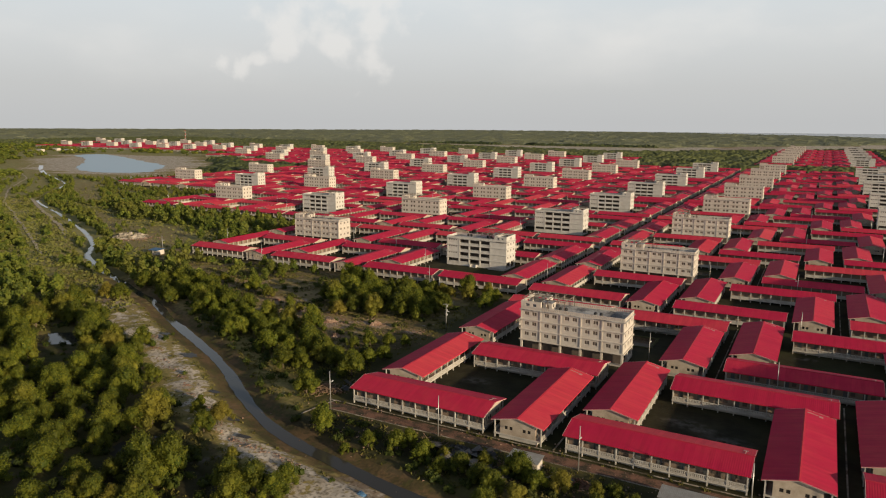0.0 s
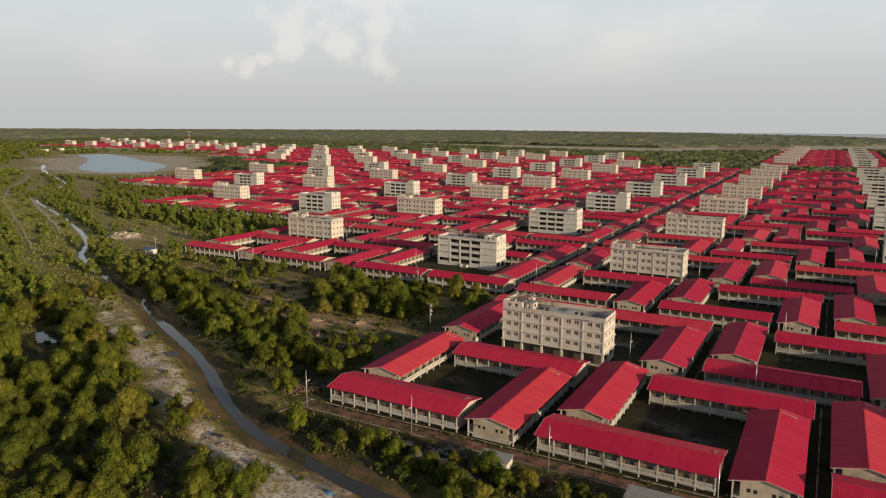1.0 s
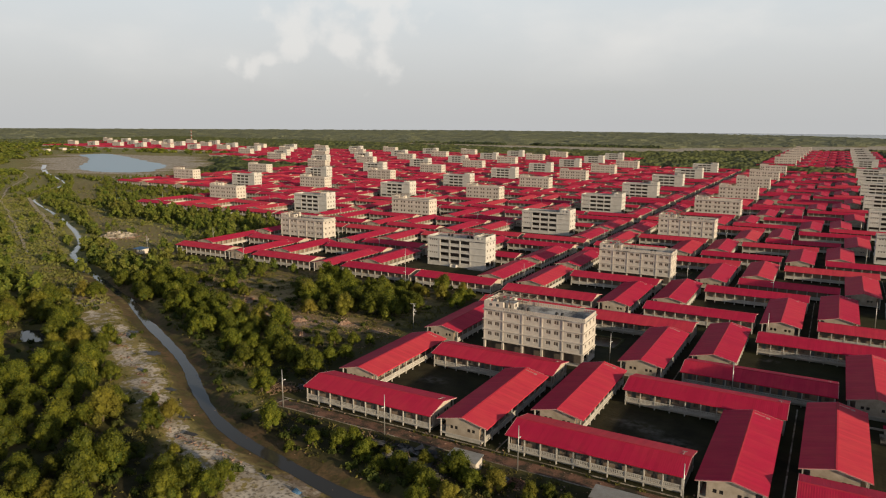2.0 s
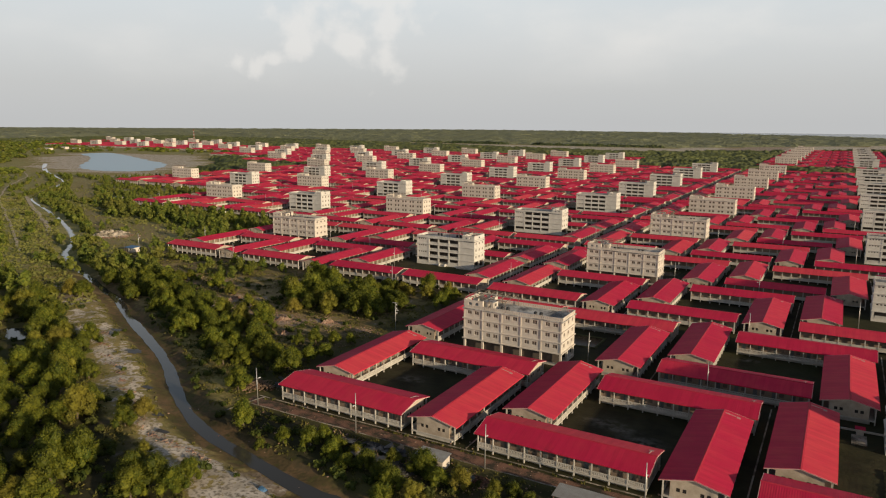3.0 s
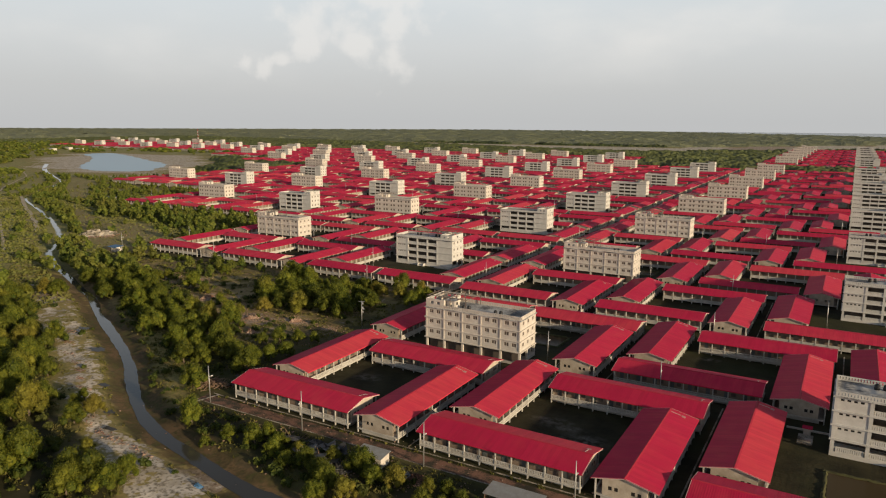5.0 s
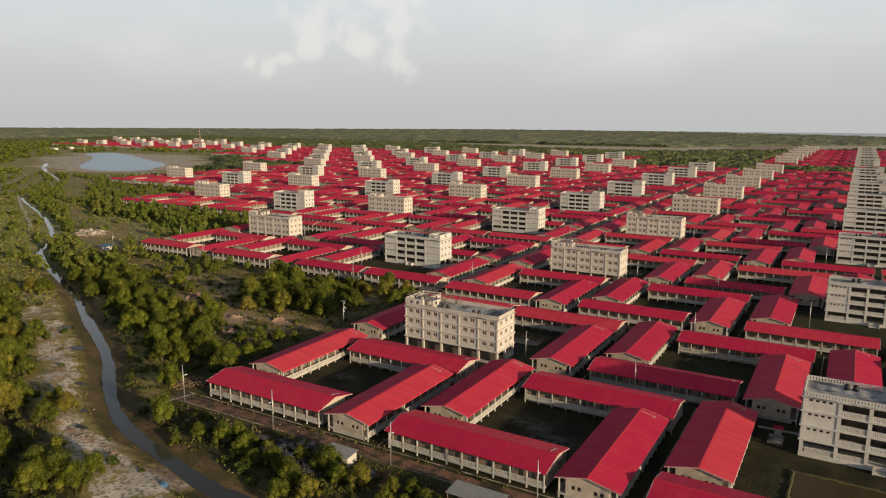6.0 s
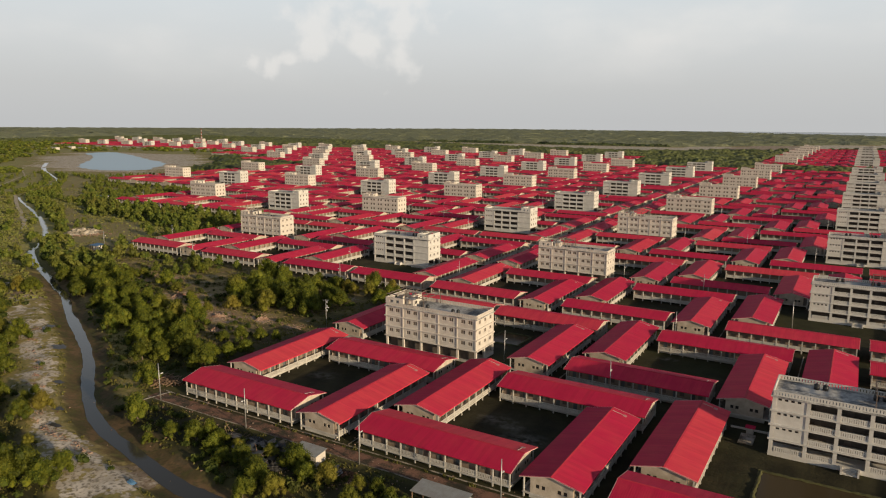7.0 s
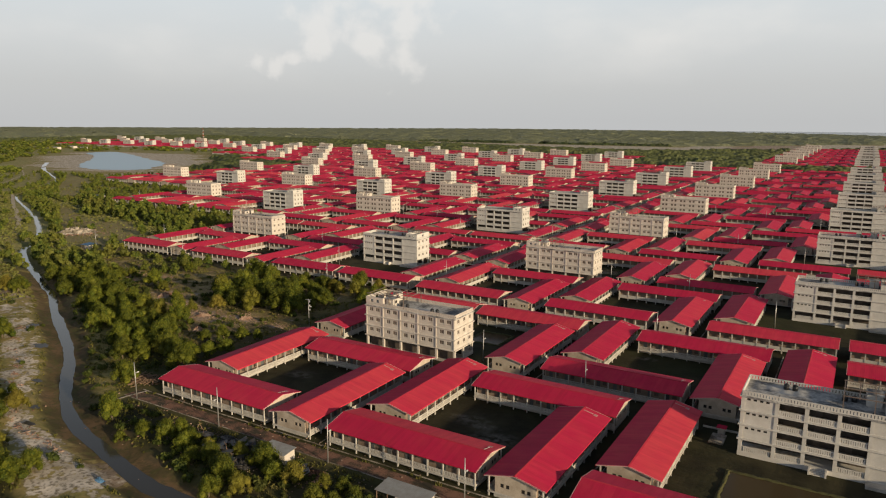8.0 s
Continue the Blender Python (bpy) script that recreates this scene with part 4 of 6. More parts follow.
    M["head"] = [Shape().wall("x", 0.0, 0.2, TOWER_X, SH_L, FL[4], top, [(25.7, 26.8, 13.6, 14.6), (27.8, 28.9, 13.6, 14.6)]).mesh("tower_wall", paint),
                 Shape().wall("x", SH_W - 0.2, 0.2, TOWER_X, SH_L, FL[4], top, [(25.7, 26.8, 13.6, 14.6), (27.8, 28.9, 13.6, 14.6)]).mesh("tower_wall", paint),
                 Shape().wall("y", SH_L - 0.2, 0.2, 0.2, SH_W - 0.2, FL[4], top, [(4.5, 5.7, 13.6, 14.6)]).mesh("tower_wall", paint),
                 Shape().wall("y", TOWER_X, 0.2, 0.2, SH_W - 0.2, FL[4], top, [(2.2, 3.2, FL[4], 14.9)]).mesh("tower_wall", paint)]
    s = Shape().wall("x", 9.4, 0.15, 21.2, 23.8, FL[4], 15.2, [(22.1, 23.0, FL[4], 14.7)]).wall("x", 6.4, 0.15, 21.2, 23.8, FL[4], 15.2, [])
    s.wall("y", 21.2, 0.15, 6.55, 9.4, FL[4], 15.2, [(7.4, 8.5, 13.8, 14.7)]).wall("y", 23.65, 0.15, 6.55, 9.4, FL[4], 15.2, [])
    M["room"] = s.mesh("stair_room", paint)
    M["head_roof"] = Shape().box(21.0, 6.2, 15.2, 24.0, 9.75, 15.32).mesh("stair_roof", SLAB)
    M["fpost"] = Shape().box(-0.08, -0.08, FL[4], 0.08, 0.08, 15.94).mesh("frame_post", RUST)
    M["beam"] = Shape().box(-0.09, 0, 0, 0.09, 9.6, 0.14).mesh("roof_beam", RUST)
    M["longbeam"] = Shape().box(0, -0.08, 0, 13.2, 0.08, 0.16).mesh("roof_beam", RUST)
    M["tank"] = Shape().tube((0, 0, 0), (0, 0, 1.0), 0.55, 0.52, 10).tube((0, 0, 1.0), (0, 0, 1.25), 0.52, 0.2, 10).mesh("water_tank", TANK, True)
    s = Shape()
    for i in range(5):
        s.box(-1.3, -0.3 * (i + 1), 0, 1.3, -0.3 * i, FL[0] - 0.18 * (i + 0.2))
    s.box(-1.6, -1.7, 0, -1.3, 0, 1.2).box(1.3, -1.7, 0, 1.6, 0, 1.2)
    M["steps"] = s.mesh("entrance_steps", paint)
    M["apron"] = Shape().box(22.3, -2.2, 0, SH_L, -0.1, 0.6).mesh("ramp", CONCRETE)
    return M


def joined(name, pieces, mat):
    """One mesh out of (mesh, pose) pairs, for what is too far off to pick apart."""
    s = Shape()
    for me, m in pieces:
        n = len(s.v)
        s.v.extend([tuple(m @ v.co) for v in me.vertices])
        s.f.extend([tuple(i + n for i in p.vertices) for p in me.polygons])
    return s.mesh(name, mat)


def far_meshes(M):
    I, F, paint = pose(0, 0, 0), {}, M["paint"]
    F["outer_wall"] = joined("outer_wall", [(M[k], I) for k in ("back_wall", "west_wall", "east_wall", "front_room", "front_tower")], paint)
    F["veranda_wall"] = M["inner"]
    F["floor_slab"] = joined("floor_slab", [(s, I) for s in M["slab"]] + [(M["plinth"], I), (M["plinth2"], I)], paint)
    solid = Shape().box(-2.4, 0, 0, 2.4, 0.16, 1.1).mesh("balustrade", paint)
    F["veranda"] = joined("veranda", [(M["column"], pose(min(max(x, 0.28), SH_L - 0.28), SH_W - 0.28, 0)) for x in PIERS] + [(M["fpier"], pose(x, 0, 0)) for x in (0.3, 6.45, 11.65, 17.15, 22.45)]
                          + [(solid, pose((a + b) / 2, 0, FL[fl])) for a, b in BAYS for fl in range(4)] + [(solid, pose(3.4, 0, FL[0]))], paint)
    s = Shape()
    for x0, y0, x1, y1 in ((0, -0.1, SH_L, 0.1), (0, SH_W - 0.1, SH_L, SH_W + 0.1), (-0.1, 0.1, 0.1, SH_W - 0.1), (SH_L - 0.1, 0.1, SH_L + 0.1, SH_W - 0.1)):
        s.box(x0, y0, FL[4], x1, y1, FL[4] + 1.0)
    F["parapet"] = s.mesh("parapet", paint)
    F["stair_tower"] = joined("stair_tower", [(w, I) for w in M["head"]] + [(M["room"], I), (M["head_roof"], I)], paint)
    F["roof_frame"] = joined("roof_frame", [(M["beam"], pose(SH_L - 13.0 + i * 2.55, 0.3, 15.94)) for i in range(6)] + [(M["longbeam"], pose(SH_L - 13.2, y, 16.08)) for y in (0.5, 5.1, 9.8)], RUST)
    s = Shape()
    for x, z in M["back_windows"]:
        s.box(x - 0.65, SH_W - 0.15, z, x + 0.65, SH_W - 0.09, z + 1.25)
    for y, z in M["side_windows"]:
        s.box(0.1, y - 0.55, z, 0.15, y + 0.55, z + 1.25).box(SH_L - 0.15, y - 0.55, z, SH_L - 0.1, y + 0.55, z + 1.25)
    for x, z in M["vents"]:
        s.box(x - 0.32, 0.1, z, x + 0.32, 0.15, z + 0.42)
    F["glazing"] = s.mesh("glazing", SHUTTER)
    return F


def far_shelter(M):
    root = new("cyclone_shelter")
    for k, me in far_meshes(M).items():
        tagged(part(k, me, root), kind="stuff" if k in ("glazing", "veranda", "stair_tower", "roof_frame") else "")
    part("roof_slab", M["roof"], root, None, "weathered grey roof slab")
    return tagged(root, M["label"], "shelter", "cyclone shelters of the settlement")


def cyclone_shelter(M):
    root = new("cyclone_shelter")
    P = lambda name, key, at=None, label="", par=root: part(name, M[key] if isinstance(key, str) else key, par, at, label)
    bw = P("back_wall", "back_wall")
    ww, ew = P("side_wall", "west_wall"), P("side_wall", "east_wall")
    fr = P("front_wall", "front_room")
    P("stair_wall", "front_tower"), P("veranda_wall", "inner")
    for s in M["slab"]:
        P("floor_slab", s)
    P("roof_slab", "roof", None, "weathered grey roof slab"), P("plinth", "plinth"), P("plinth", "plinth2")
    for x in PIERS:
        P("column", "column", pose(min(max(x, 0.28), SH_L - 0.28), SH_W - 0.28, 0))
    P("column", "column", pose(0.28, 5.2, 0)), P("column", "column", pose(SH_L - 0.28, 5.2, 0))
    for x in (0.3, 6.45, 11.65, 17.15, 22.45):
        P("veranda_pier", "fpier", pose(x, 0, 0))
    for x in PIERS:
        P("pilaster", "pier", pose(min(max(x, 0.2), SH_L - 0.2), SH_W + 0.08, 0))
    for a, b in BAYS:
        for fl in (0, 1, 2, 3):
            if not (fl == 0 and a == 12.0):
                P("balustrade", "rail", pose((a + b) / 2, 0, FL[fl]), "cast concrete balustrade")
    P("balustrade", "rail", pose(3.4, 0, FL[0]), "cast concrete balustrade")
    P("parapet", "parapet_x", pose(0, 0, FL[4])), P("parapet", "parapet_x", pose(0, SH_W, FL[4]))
    P("parapet", "parapet_y", pose(0, 0, FL[4], 0, 0, 90)), P("parapet", "parapet_y", pose(SH_L, 0, FL[4], 0, 0, 90))
    for w in M["head"]:
        P("tower_wall", w)
    P("stair_room", "room"), P("stair_roof", "head_roof")
    for i in range(6):
        P("roof_beam", "beam", pose(SH_L - 13.0 + i * 2.55, 0.3, 15.94), "rusty steel roof beam")
    for y in (0.5, 5.1, 9.8):
        P("roof_beam", "longbeam", pose(SH_L - 13.2, y, 16.08), "rusty steel roof beam")
    for x in (SH_L - 13.0, SH_L - 7.9):
        for y in (0.5, 9.8):
            P("frame_post", "fpost", pose(x, y, 0), "rusty steel post")
    for x, y in ((7.2, 7.8), (8.8, 8.0), (17.6, 7.4), (19.2, 7.7)):
        P("water_tank", "tank", pose(x, y, FL[4]), "black plastic water tank")
    P("entrance_steps", "steps", pose(14.4, -0.1, 0)), P("ramp", "apron", None, "grey concrete apron")

    def window(x, y, z, turn, par):
        w = P("window", "pane", pose(x, y, z, 0, 0, turn), "dark shuttered window", par)
        P("window_frame", "frame", None, "", w)

    for x, z in M["back_windows"]:
        window(x, SH_W - 0.12, z, 180, bw)
    for y, z in M["side_windows"]:
        window(0.12, y, z, -90, ww), window(SH_L - 0.12, y, z, 90, ew)
    for x, z in M["vents"]:
        P("vent", "vent", pose(x, 0.1, z), "small dark vent", fr)
    for a, b in BAYS:
        for fl in (1, 2, 3):
            P("door", "fdoor", pose((a + b) / 2 - 0.8, 3.35, FL[fl]), "brown door")
    tagged(root, M["label"], "shelter", "cyclone shelters of the settlement")
    return root


SHELTER_FRONT, SHELTER_BACK = (22.4, 165.6), (-53.3, 181.5)


def build_shelters():
    kinds = {"front": shelter_meshes(WHITEWASH), "back": shelter_meshes(PLASTER)}
    kinds["front"]["label"] = "four-storey whitewashed concrete cyclone shelter with open balustraded verandas"
    kinds["back"]["label"] = "four-storey cream concrete cyclone shelter on columns with a flat roof"
    firsts = {}
    for c, n in CLUSTERS:
        dx, dy = origin(c, n)
        for kind, m in (("front", pose(SHELTER_FRONT[0] + dx, SHELTER_FRONT[1] + dy, 0)), ("back", pose(SHELTER_BACK[0] + dx, SHELTER_BACK[1] + SH_W + dy, 0, 0, 0, 180))):
            near = (c, n) in {(0, 0), (0, 1), (0, 2), (1, 1)}
            if (near, kind) not in firsts:
                firsts[near, kind] = cyclone_shelter(kinds[kind]) if near else far_shelter(kinds[kind])
                firsts[near, kind].matrix_basis = m
            else:
                copy_thing(firsts[near, kind], m)


build_barracks()
build_shelters()


# ================= trees =================
def icosphere():
    bm = bmesh.new()
    bmesh.ops.create_icosphere(bm, subdivisions=1, radius=1.0)
    v, f = np.array([x.co[:] for x in bm.verts]), [tuple(q.index for q in p.verts) for p in bm.faces]
    bm.free()
    return v, f


ICO_V, ICO_F = icosphere()


def crown_arrays(rng, lobes, leaves, size, leaf):
    """A crown: rounded clumps, each a dark core under a skin of small leaf sprays."""
    vs, fs, n = [], [], 0
    for (cx, cy, cz, r) in lobes:
        core = ICO_V * (r * 0.74) * rng.uniform(0.85, 1.1, (len(ICO_V), 1)) * (1, 1, 1.18) + (cx, cy, cz)
        vs.append(core)
        fs.extend([tuple(i + n for i in p) for p in ICO_F])
        n += len(core)
        k = max(6, int(leaves * r * r / sum(l[3] ** 2 for l in lobes)))
        d = rng.normal(size=(k, 3))
        d[:, 2] = np.where(rng.random(k) < 0.75, np.abs(d[:, 2]), d[:, 2])
        d /= np.linalg.norm(d, axis=1)[:, None]
        c = d * (r * rng.uniform(0.76, 1.2, (k, 1))) * (1, 1, 1.18) + (cx, cy, cz)
        nrm = d + rng.normal(size=(k, 3)) * 0.38
        nrm /= np.linalg.norm(nrm, axis=1)[:, None]
        u = np.cross(nrm, rng.normal(size=(k, 3)))
        u /= np.linalg.norm(u, axis=1)[:, None]
        w = np.cross(nrm, u)
        s = leaf * rng.uniform(0.6, 1.4, (k, 1))
        a, b = u * s, w * s * rng.uniform(0.55, 0.9, (k, 1))
        tip = nrm * s * 0.25
        q = np.stack([c - a - tip, c - b * 0.9, c + a - tip, c + b], 1).reshape(-1, 3)
        vs.append(q)
        fs.extend([(n + 4 * i, n + 4 * i + 1, n + 4 * i + 2, n + 4 * i + 3) for i in range(k)])
        n += 4 * k
    return np.concatenate(vs) * size, fs


def lake_free(x, y):
    return float(lake_distance(np.array([x]), np.array([y]))[0]) > 352


def tree_lobes(rng, count, spread=1.0):
    """Rounded, upright clumps for a crown about 6 m wide that reaches low, on a tree about 7 m high."""
    out = [(0, 0, 2.7, 1.9)]
    for i in range(count):
        a = i * 2.4 + rng.uniform(-0.5, 0.5)
        ring = i % 3
        d = (2.2, 1.6, 0.8)[ring] * rng.uniform(0.75, 1.25) * spread
        z = (1.6, 3.0, 4.3)[ring] + rng.uniform(-0.6, 0.6)
        out.append((d * math.cos(a), d * math.sin(a), z, rng.uniform(0.45, 1.0) ** 1.4 + 0.35))
    out.append((rng.uniform(-0.6, 0.6), rng.uniform(-0.6, 0.6), 4.9, 1.0))
    return out


def make_tree(rng):
    lobes = tree_lobes(rng, int(rng.integers(14, 22)), rng.uniform(0.9, 1.2))
    v, f = crown_arrays(rng, lobes, 2600, 1.0, 0.14)
    crown = bpy.data.meshes.new("crown")
    crown.from_pydata(v.tolist(), [], f)
    crown.materials.append(LEAF)
    s = Shape().tube((0, 0, -0.3), (0.1, 0.05, 2.2), 0.22, 0.15, 7).tube((0.1, 0.05, 2.2), (0, 0, 4.6), 0.15, 0.07, 6)
    for cx, cy, cz, r in lobes[4:11]:
        s.tube((0.05, 0.03, 1.5 + 0.2 * r), (cx * 0.8, cy * 0.8, cz), 0.09, 0.03, 5)
    trunk = s.mesh("trunk", BARK, True)
    root = new("mangrove_tree")
    part("trunk", trunk, root), part("crown", crown, root)
    tagged(root, "bushy mangrove tree with dense yellow-green foliage", "tree", "mangrove trees")
    return root


DEEP_WOOD = [(-486, 340), (-421, 304), (-378, 310), (-328, 300), (-292, 262), (-292, 350), (-330, 356), (-478, 356), (-516, 378)]


def inside(x, y, ring):
    odd = False
    for (ax, ay), (bx, by) in zip(ring, ring[1:] + ring[:1]):
        if (ay > y) != (by > y) and x < ax + (y - ay) * (bx - ax) / (by - ay):
            odd = not odd
    return odd


def on_track(x, y):
    for line in TRACKS:
        for (ax, ay), (bx, by) in zip(line, line[1:]):
            t = ((x - ax) * (bx - ax) + (y - ay) * (by - ay)) / ((bx - ax) ** 2 + (by - ay) ** 2)
            t = min(max(t, 0), 1)
            if math.hypot(x - ax - t * (bx - ax), y - ay - t * (by - ay)) < 5:
                return True
    return False


def in_view_wedge(x, y):
    """The part of the island that lies north and west of the creek's lower reach."""
    return (-x - 5) < 2.35 * (y + 2) and math.hypot(x + 8, y + 4) > 92


def occupied(x, y):
    """Whether barracks stand here."""
    if x > -112 and y > 121:
        return True
    for c, n in CLUSTERS:
        dx, dy = origin(c, n)
        if X0 + dx - 5 < x < X0 + dx + 184 and Y0 + dy - 4 < y < Y0 + dy + 110:
            return True
    return False


# trees and bushes that stand by themselves: (x, y, size)
STANDING = [(-100.2, 109.4, 1.05), (-55.2, 111.8, 0.95), (-158.4, 179, 0.7), (-125, 163.5, 0.75), (-119.8, 166, 0.75), (-127.5, 158.5, 0.7), (-176, 186.5, 0.75), (-153, 197.5, 0.9), (-192.7, 193.5, 0.8),
            (-226, 203, 0.8), (-231, 213, 0.9), (-115.5, 168.5, 0.55), (-168, 182, 0.6), (-87.3, 108, 0.6), (-80.8, 109, 0.75), (-74.5, 108, 0.7), (-71.4, 111.5, 0.45), (-61, 106, 0.8), (-56.6, 103, 0.8), (-54.7, 111.6, 0.7),
            (-46.3, 110, 0.75), (-91, 105, 0.4), (-50.5, 109.4, 0.7), (-57, 99.5, 0.7), (-51.5, 102, 0.7), (-40, 111.6, 0.5), (-33, 111.5, 0.45),
            (-113.7, 80.5, 1.25), (-112.6, 73.4, 1.2), (-121.5, 73.2, 0.8), (-134.5, 80, 0.9), (-126.5, 69.5, 0.95), (-135.5, 93.5, 1.4), (-150, 95, 0.95), (-165, 110, 1.3), (-173.6, 95.7, 1.2), (-129.5, 101, 0.6), (-98.8, 80.4, 1.05), (-93.5, 82, 1.1), (-90.2, 86.2, 0.85), (-95.5, 77.5, 1.0), (-89, 82, 0.9), (-106.5, 88.8, 0.5), (-142.8, 75.5, 1.2), (-151, 74, 1.2), (-136.5, 90, 0.9), (-133, 105.0, 0.5), (-62.3, 112.2, 0.62), (-65.5, 107.5, 0.7), (-69, 106, 0.6), (-52.5, 110.5, 0.6)]


# open spots round the hut and the mound
CLEARINGS = [(-298, 226, 16), (-306, 236, 10), (-350, 250, 20), (-325, 236, 12), (-366, 270, 14), (-206, 117, 8), (-198, 112, 6), (-124, 83.5, 4), (-163, 175, 9), (-150, 178, 9), (-137, 182, 7), (-187, 190, 6), (-233, 207, 8), (-212, 207, 7)]


def scatter():
    """Places for trees: (x, y, size)."""
    rnd = random.Random(11)
    near, middle = [], []
    taken = {}

    def free(x, y, gap):
        i, j = int(x // 8), int(y // 8)
        for a in (-1, 0, 1):
            for b in (-1, 0, 1):
                for px, py, g in taken.get((i + a, j + b), ()):
                    if math.hypot(px - x, py - y) < (gap + g) / 2:
                        return False
        taken.setdefault((i, j), []).append((x, y, gap))
        return True

    def try_place(x, y, near_ok):
        if not in_view_wedge(x, y) or occupied(x, y) or not lake_free(x, y) or on_track(x, y) or any(math.hypot(x - cx, y - cy) < r for cx, cy, r in CLEARINGS):
            return
        d, south = river_distance(np.array([x]), np.array([y]))
        d, south = d[0], south[0]
        if d < (6.5 if south and x > -215 else 13.0 if x > -165 else 8.0 if x > -215 else 4.2) or south and x > -108:
            return
        n = float(rough(np.array([x]), np.array([y]), 30.0, 7.0)[0])
        if any(math.hypot((x - px) / (a + 3), (y - py) / (b + 3)) < 1 for px, py, a, b in PONDS):
            return
        p = 0.95
        if south:
            if x > -270:
                p = 0.03 if d < 20 + 3 * n else 0.64 + 0.35 * n
            elif x > -300:
                p = 0.25 if d < 10 else 0.05 if d < 22 else 0.66 + 0.4 * n
            else:
                p = (0.08 if x > -405 else 0.85) if d < 11 else 0.06 if d < 30 else 0.42 + 0.5 * n
        elif x > -112:
            p = 0.24 if y < 112.5 and x < -34 else 0.15 if y < 112 else 0.0
        elif x > -290:
            p = 0.92 if d < 31 + 8 * n else 0.05 + 0.12 * n
            if x > -120 or x > -131 and y < 133 + 1.2 * (x + 131):
                p = 0.03
            if math.hypot((x + 147) / 27, (y - 204 + 0.12 * (x + 147)) / 18) < 1 + 0.2 * n:
                p = 0.97
            if y > 224:
                p = 0.3 + 0.3 * n
        else:
            p = 0.85 if d < 20 else 0.04 + 0.12 * n if y < 205 - 0.28 * x - 5 else 0.6 + 0.5 * n
        deep = not south and inside(x, y, DEEP_WOOD)
        if south and x > -185:
            p = min(p, 0.36 + 0.3 * n)
        if d < 11 and x < -470:
            p = 0.97
        elif deep:
            p = 0.97
        elif any(inside(x, y, ring) for ring in MEADOWS):
            p = 0.03
        cell = math.sin(math.floor(x / 5.0) * 12.9898 + math.floor(y / 5.0) * 78.233) * 43758.5453
        if cell - math.floor(cell) > p:
            return
        size = rnd.uniform(0.8, 1.4) * (0.48 if x > -112 and y > 92 else 0.95 if deep else 0.62 if x < -330 else 1.0)
        if not south and x > -290 and d > 40:
            size *= rnd.uniform(1.0, 1.25) if p > 0.96 else rnd.uniform(0.6, 1.0)
        gap = 4.6 * size
        if free(x, y, gap):
            (near if near_ok else middle).append((x, y, size))

    for x, y, size in STANDING:
        free(x, y, 3.0 * size)
        near.append((x, y, size))
    for _ in range(14000):
        try_place(rnd.uniform(-250, 20), rnd.uniform(30, 236), True)
    for _ in range(26000):
        x, y = rnd.uniform(-900, -250), rnd.uniform(60, 700)
        try_place(x, y, False)
    return near, middle


def build_trees():
    rng = np.random.default_rng(4)
    kinds = [make_tree(rng) for _ in range(9)]
    near, middle = scatter()
    near.sort(key=lambda p: math.hypot(p[0] + 30, p[1]))
    rnd = random.Random(3)
    used = set()
    for i, (x, y, s) in enumerate(near[:300]):
        k = rnd.randrange(9)
        h = float(ground_height(np.array([x]), np.array([y]))[0])
        m = pose(x, y, h, rnd.uniform(-4, 4), rnd.uniform(-4, 4), rnd.uniform(0, 360))
        if k not in used:
            used.add(k)
            ob = kinds[k]
        else:
            ob = copy_thing(kinds[k], m)
        ob.matrix_basis = m @ Matrix.Diagonal((s, s, s * rnd.uniform(0.85, 1.12), 1))
    # the woods further off: one mass of crowns
    lots = [crown_arrays(rng, tree_lobes(rng, 3), 64, 1.0, 0.7) for _ in range(8)]
    vs, fs, n = [], [], 0
    close = [crown_arrays(rng, tree_lobes(rng, 7), 420, 1.0, 0.30) for _ in range(8)]
    for i, (x, y, s) in enumerate(near[300:] + middle[:3600]):
        v, f = (close if i < len(near) - 300 else lots)[rnd.randrange(8)]
        a = rnd.uniform(0, 6.28)
        ca, sa = math.cos(a) * s, math.sin(a) * s
        vs.append(np.stack([v[:, 0] * ca - v[:, 1] * sa + x, v[:, 0] * sa + v[:, 1] * ca + y, v[:, 2] * s - 0.5], 1))
        fs.extend([tuple(i + n for i in p) for p in f])
        n += len(v)
    me = bpy.data.meshes.new("woods")
    me.from_pydata(np.concatenate(vs).tolist(), [], fs)
    me.materials.append(CANOPY)
    tagged(new("woods", me), "mangrove woods of bushy green trees along the creek", "woods", kind="stuff")


def canopy_sheet(name, inside, x0, x1, y0, y1, step, grow, mat):
    """Closed far woods seen from above: a bumpy canopy."""
    xs, ys = [x0], [y0]
    while ys[-1] < y1:
        ys.append(ys[-1] + step * (1 + grow * (ys[-1] - y0)))
    while xs[-1] < x1:
        xs.append(xs[-1] + step * 1.5)
    gx, gy = np.meshgrid(np.array(xs), np.array(ys))
    rng = np.random.default_rng(8)
    gx = gx + rng.uniform(-0.4, 0.4, gx.shape) * step
    gy = gy + rng.uniform(-0.4, 0.4, gy.shape) * step
    keep = inside(gx, gy)
    gz = np.where(keep, 5.0 + rng.uniform(-3.2, 2.9, gx.shape) * (1.0 if step < 10 else 1.25), -1.0)
    idx = np.arange(gx.size).reshape(gx.shape)
    q = np.stack([idx[:-1, :-1], idx[:-1, 1:], idx[1:, 1:], idx[1:, :-1]], -1).reshape(-1, 4)
    k = keep.reshape(-1)
    q = q[k[q].any(1)]
    me = bpy.data.meshes.new(name)
    me.from_pydata(np.stack([gx, gy, gz], -1).reshape(-1, 3).tolist(), [], q.tolist())
    me.materials.append(mat)
    tagged(new(name, me), "distant closed green mangrove woods", "woods", kind="stuff")


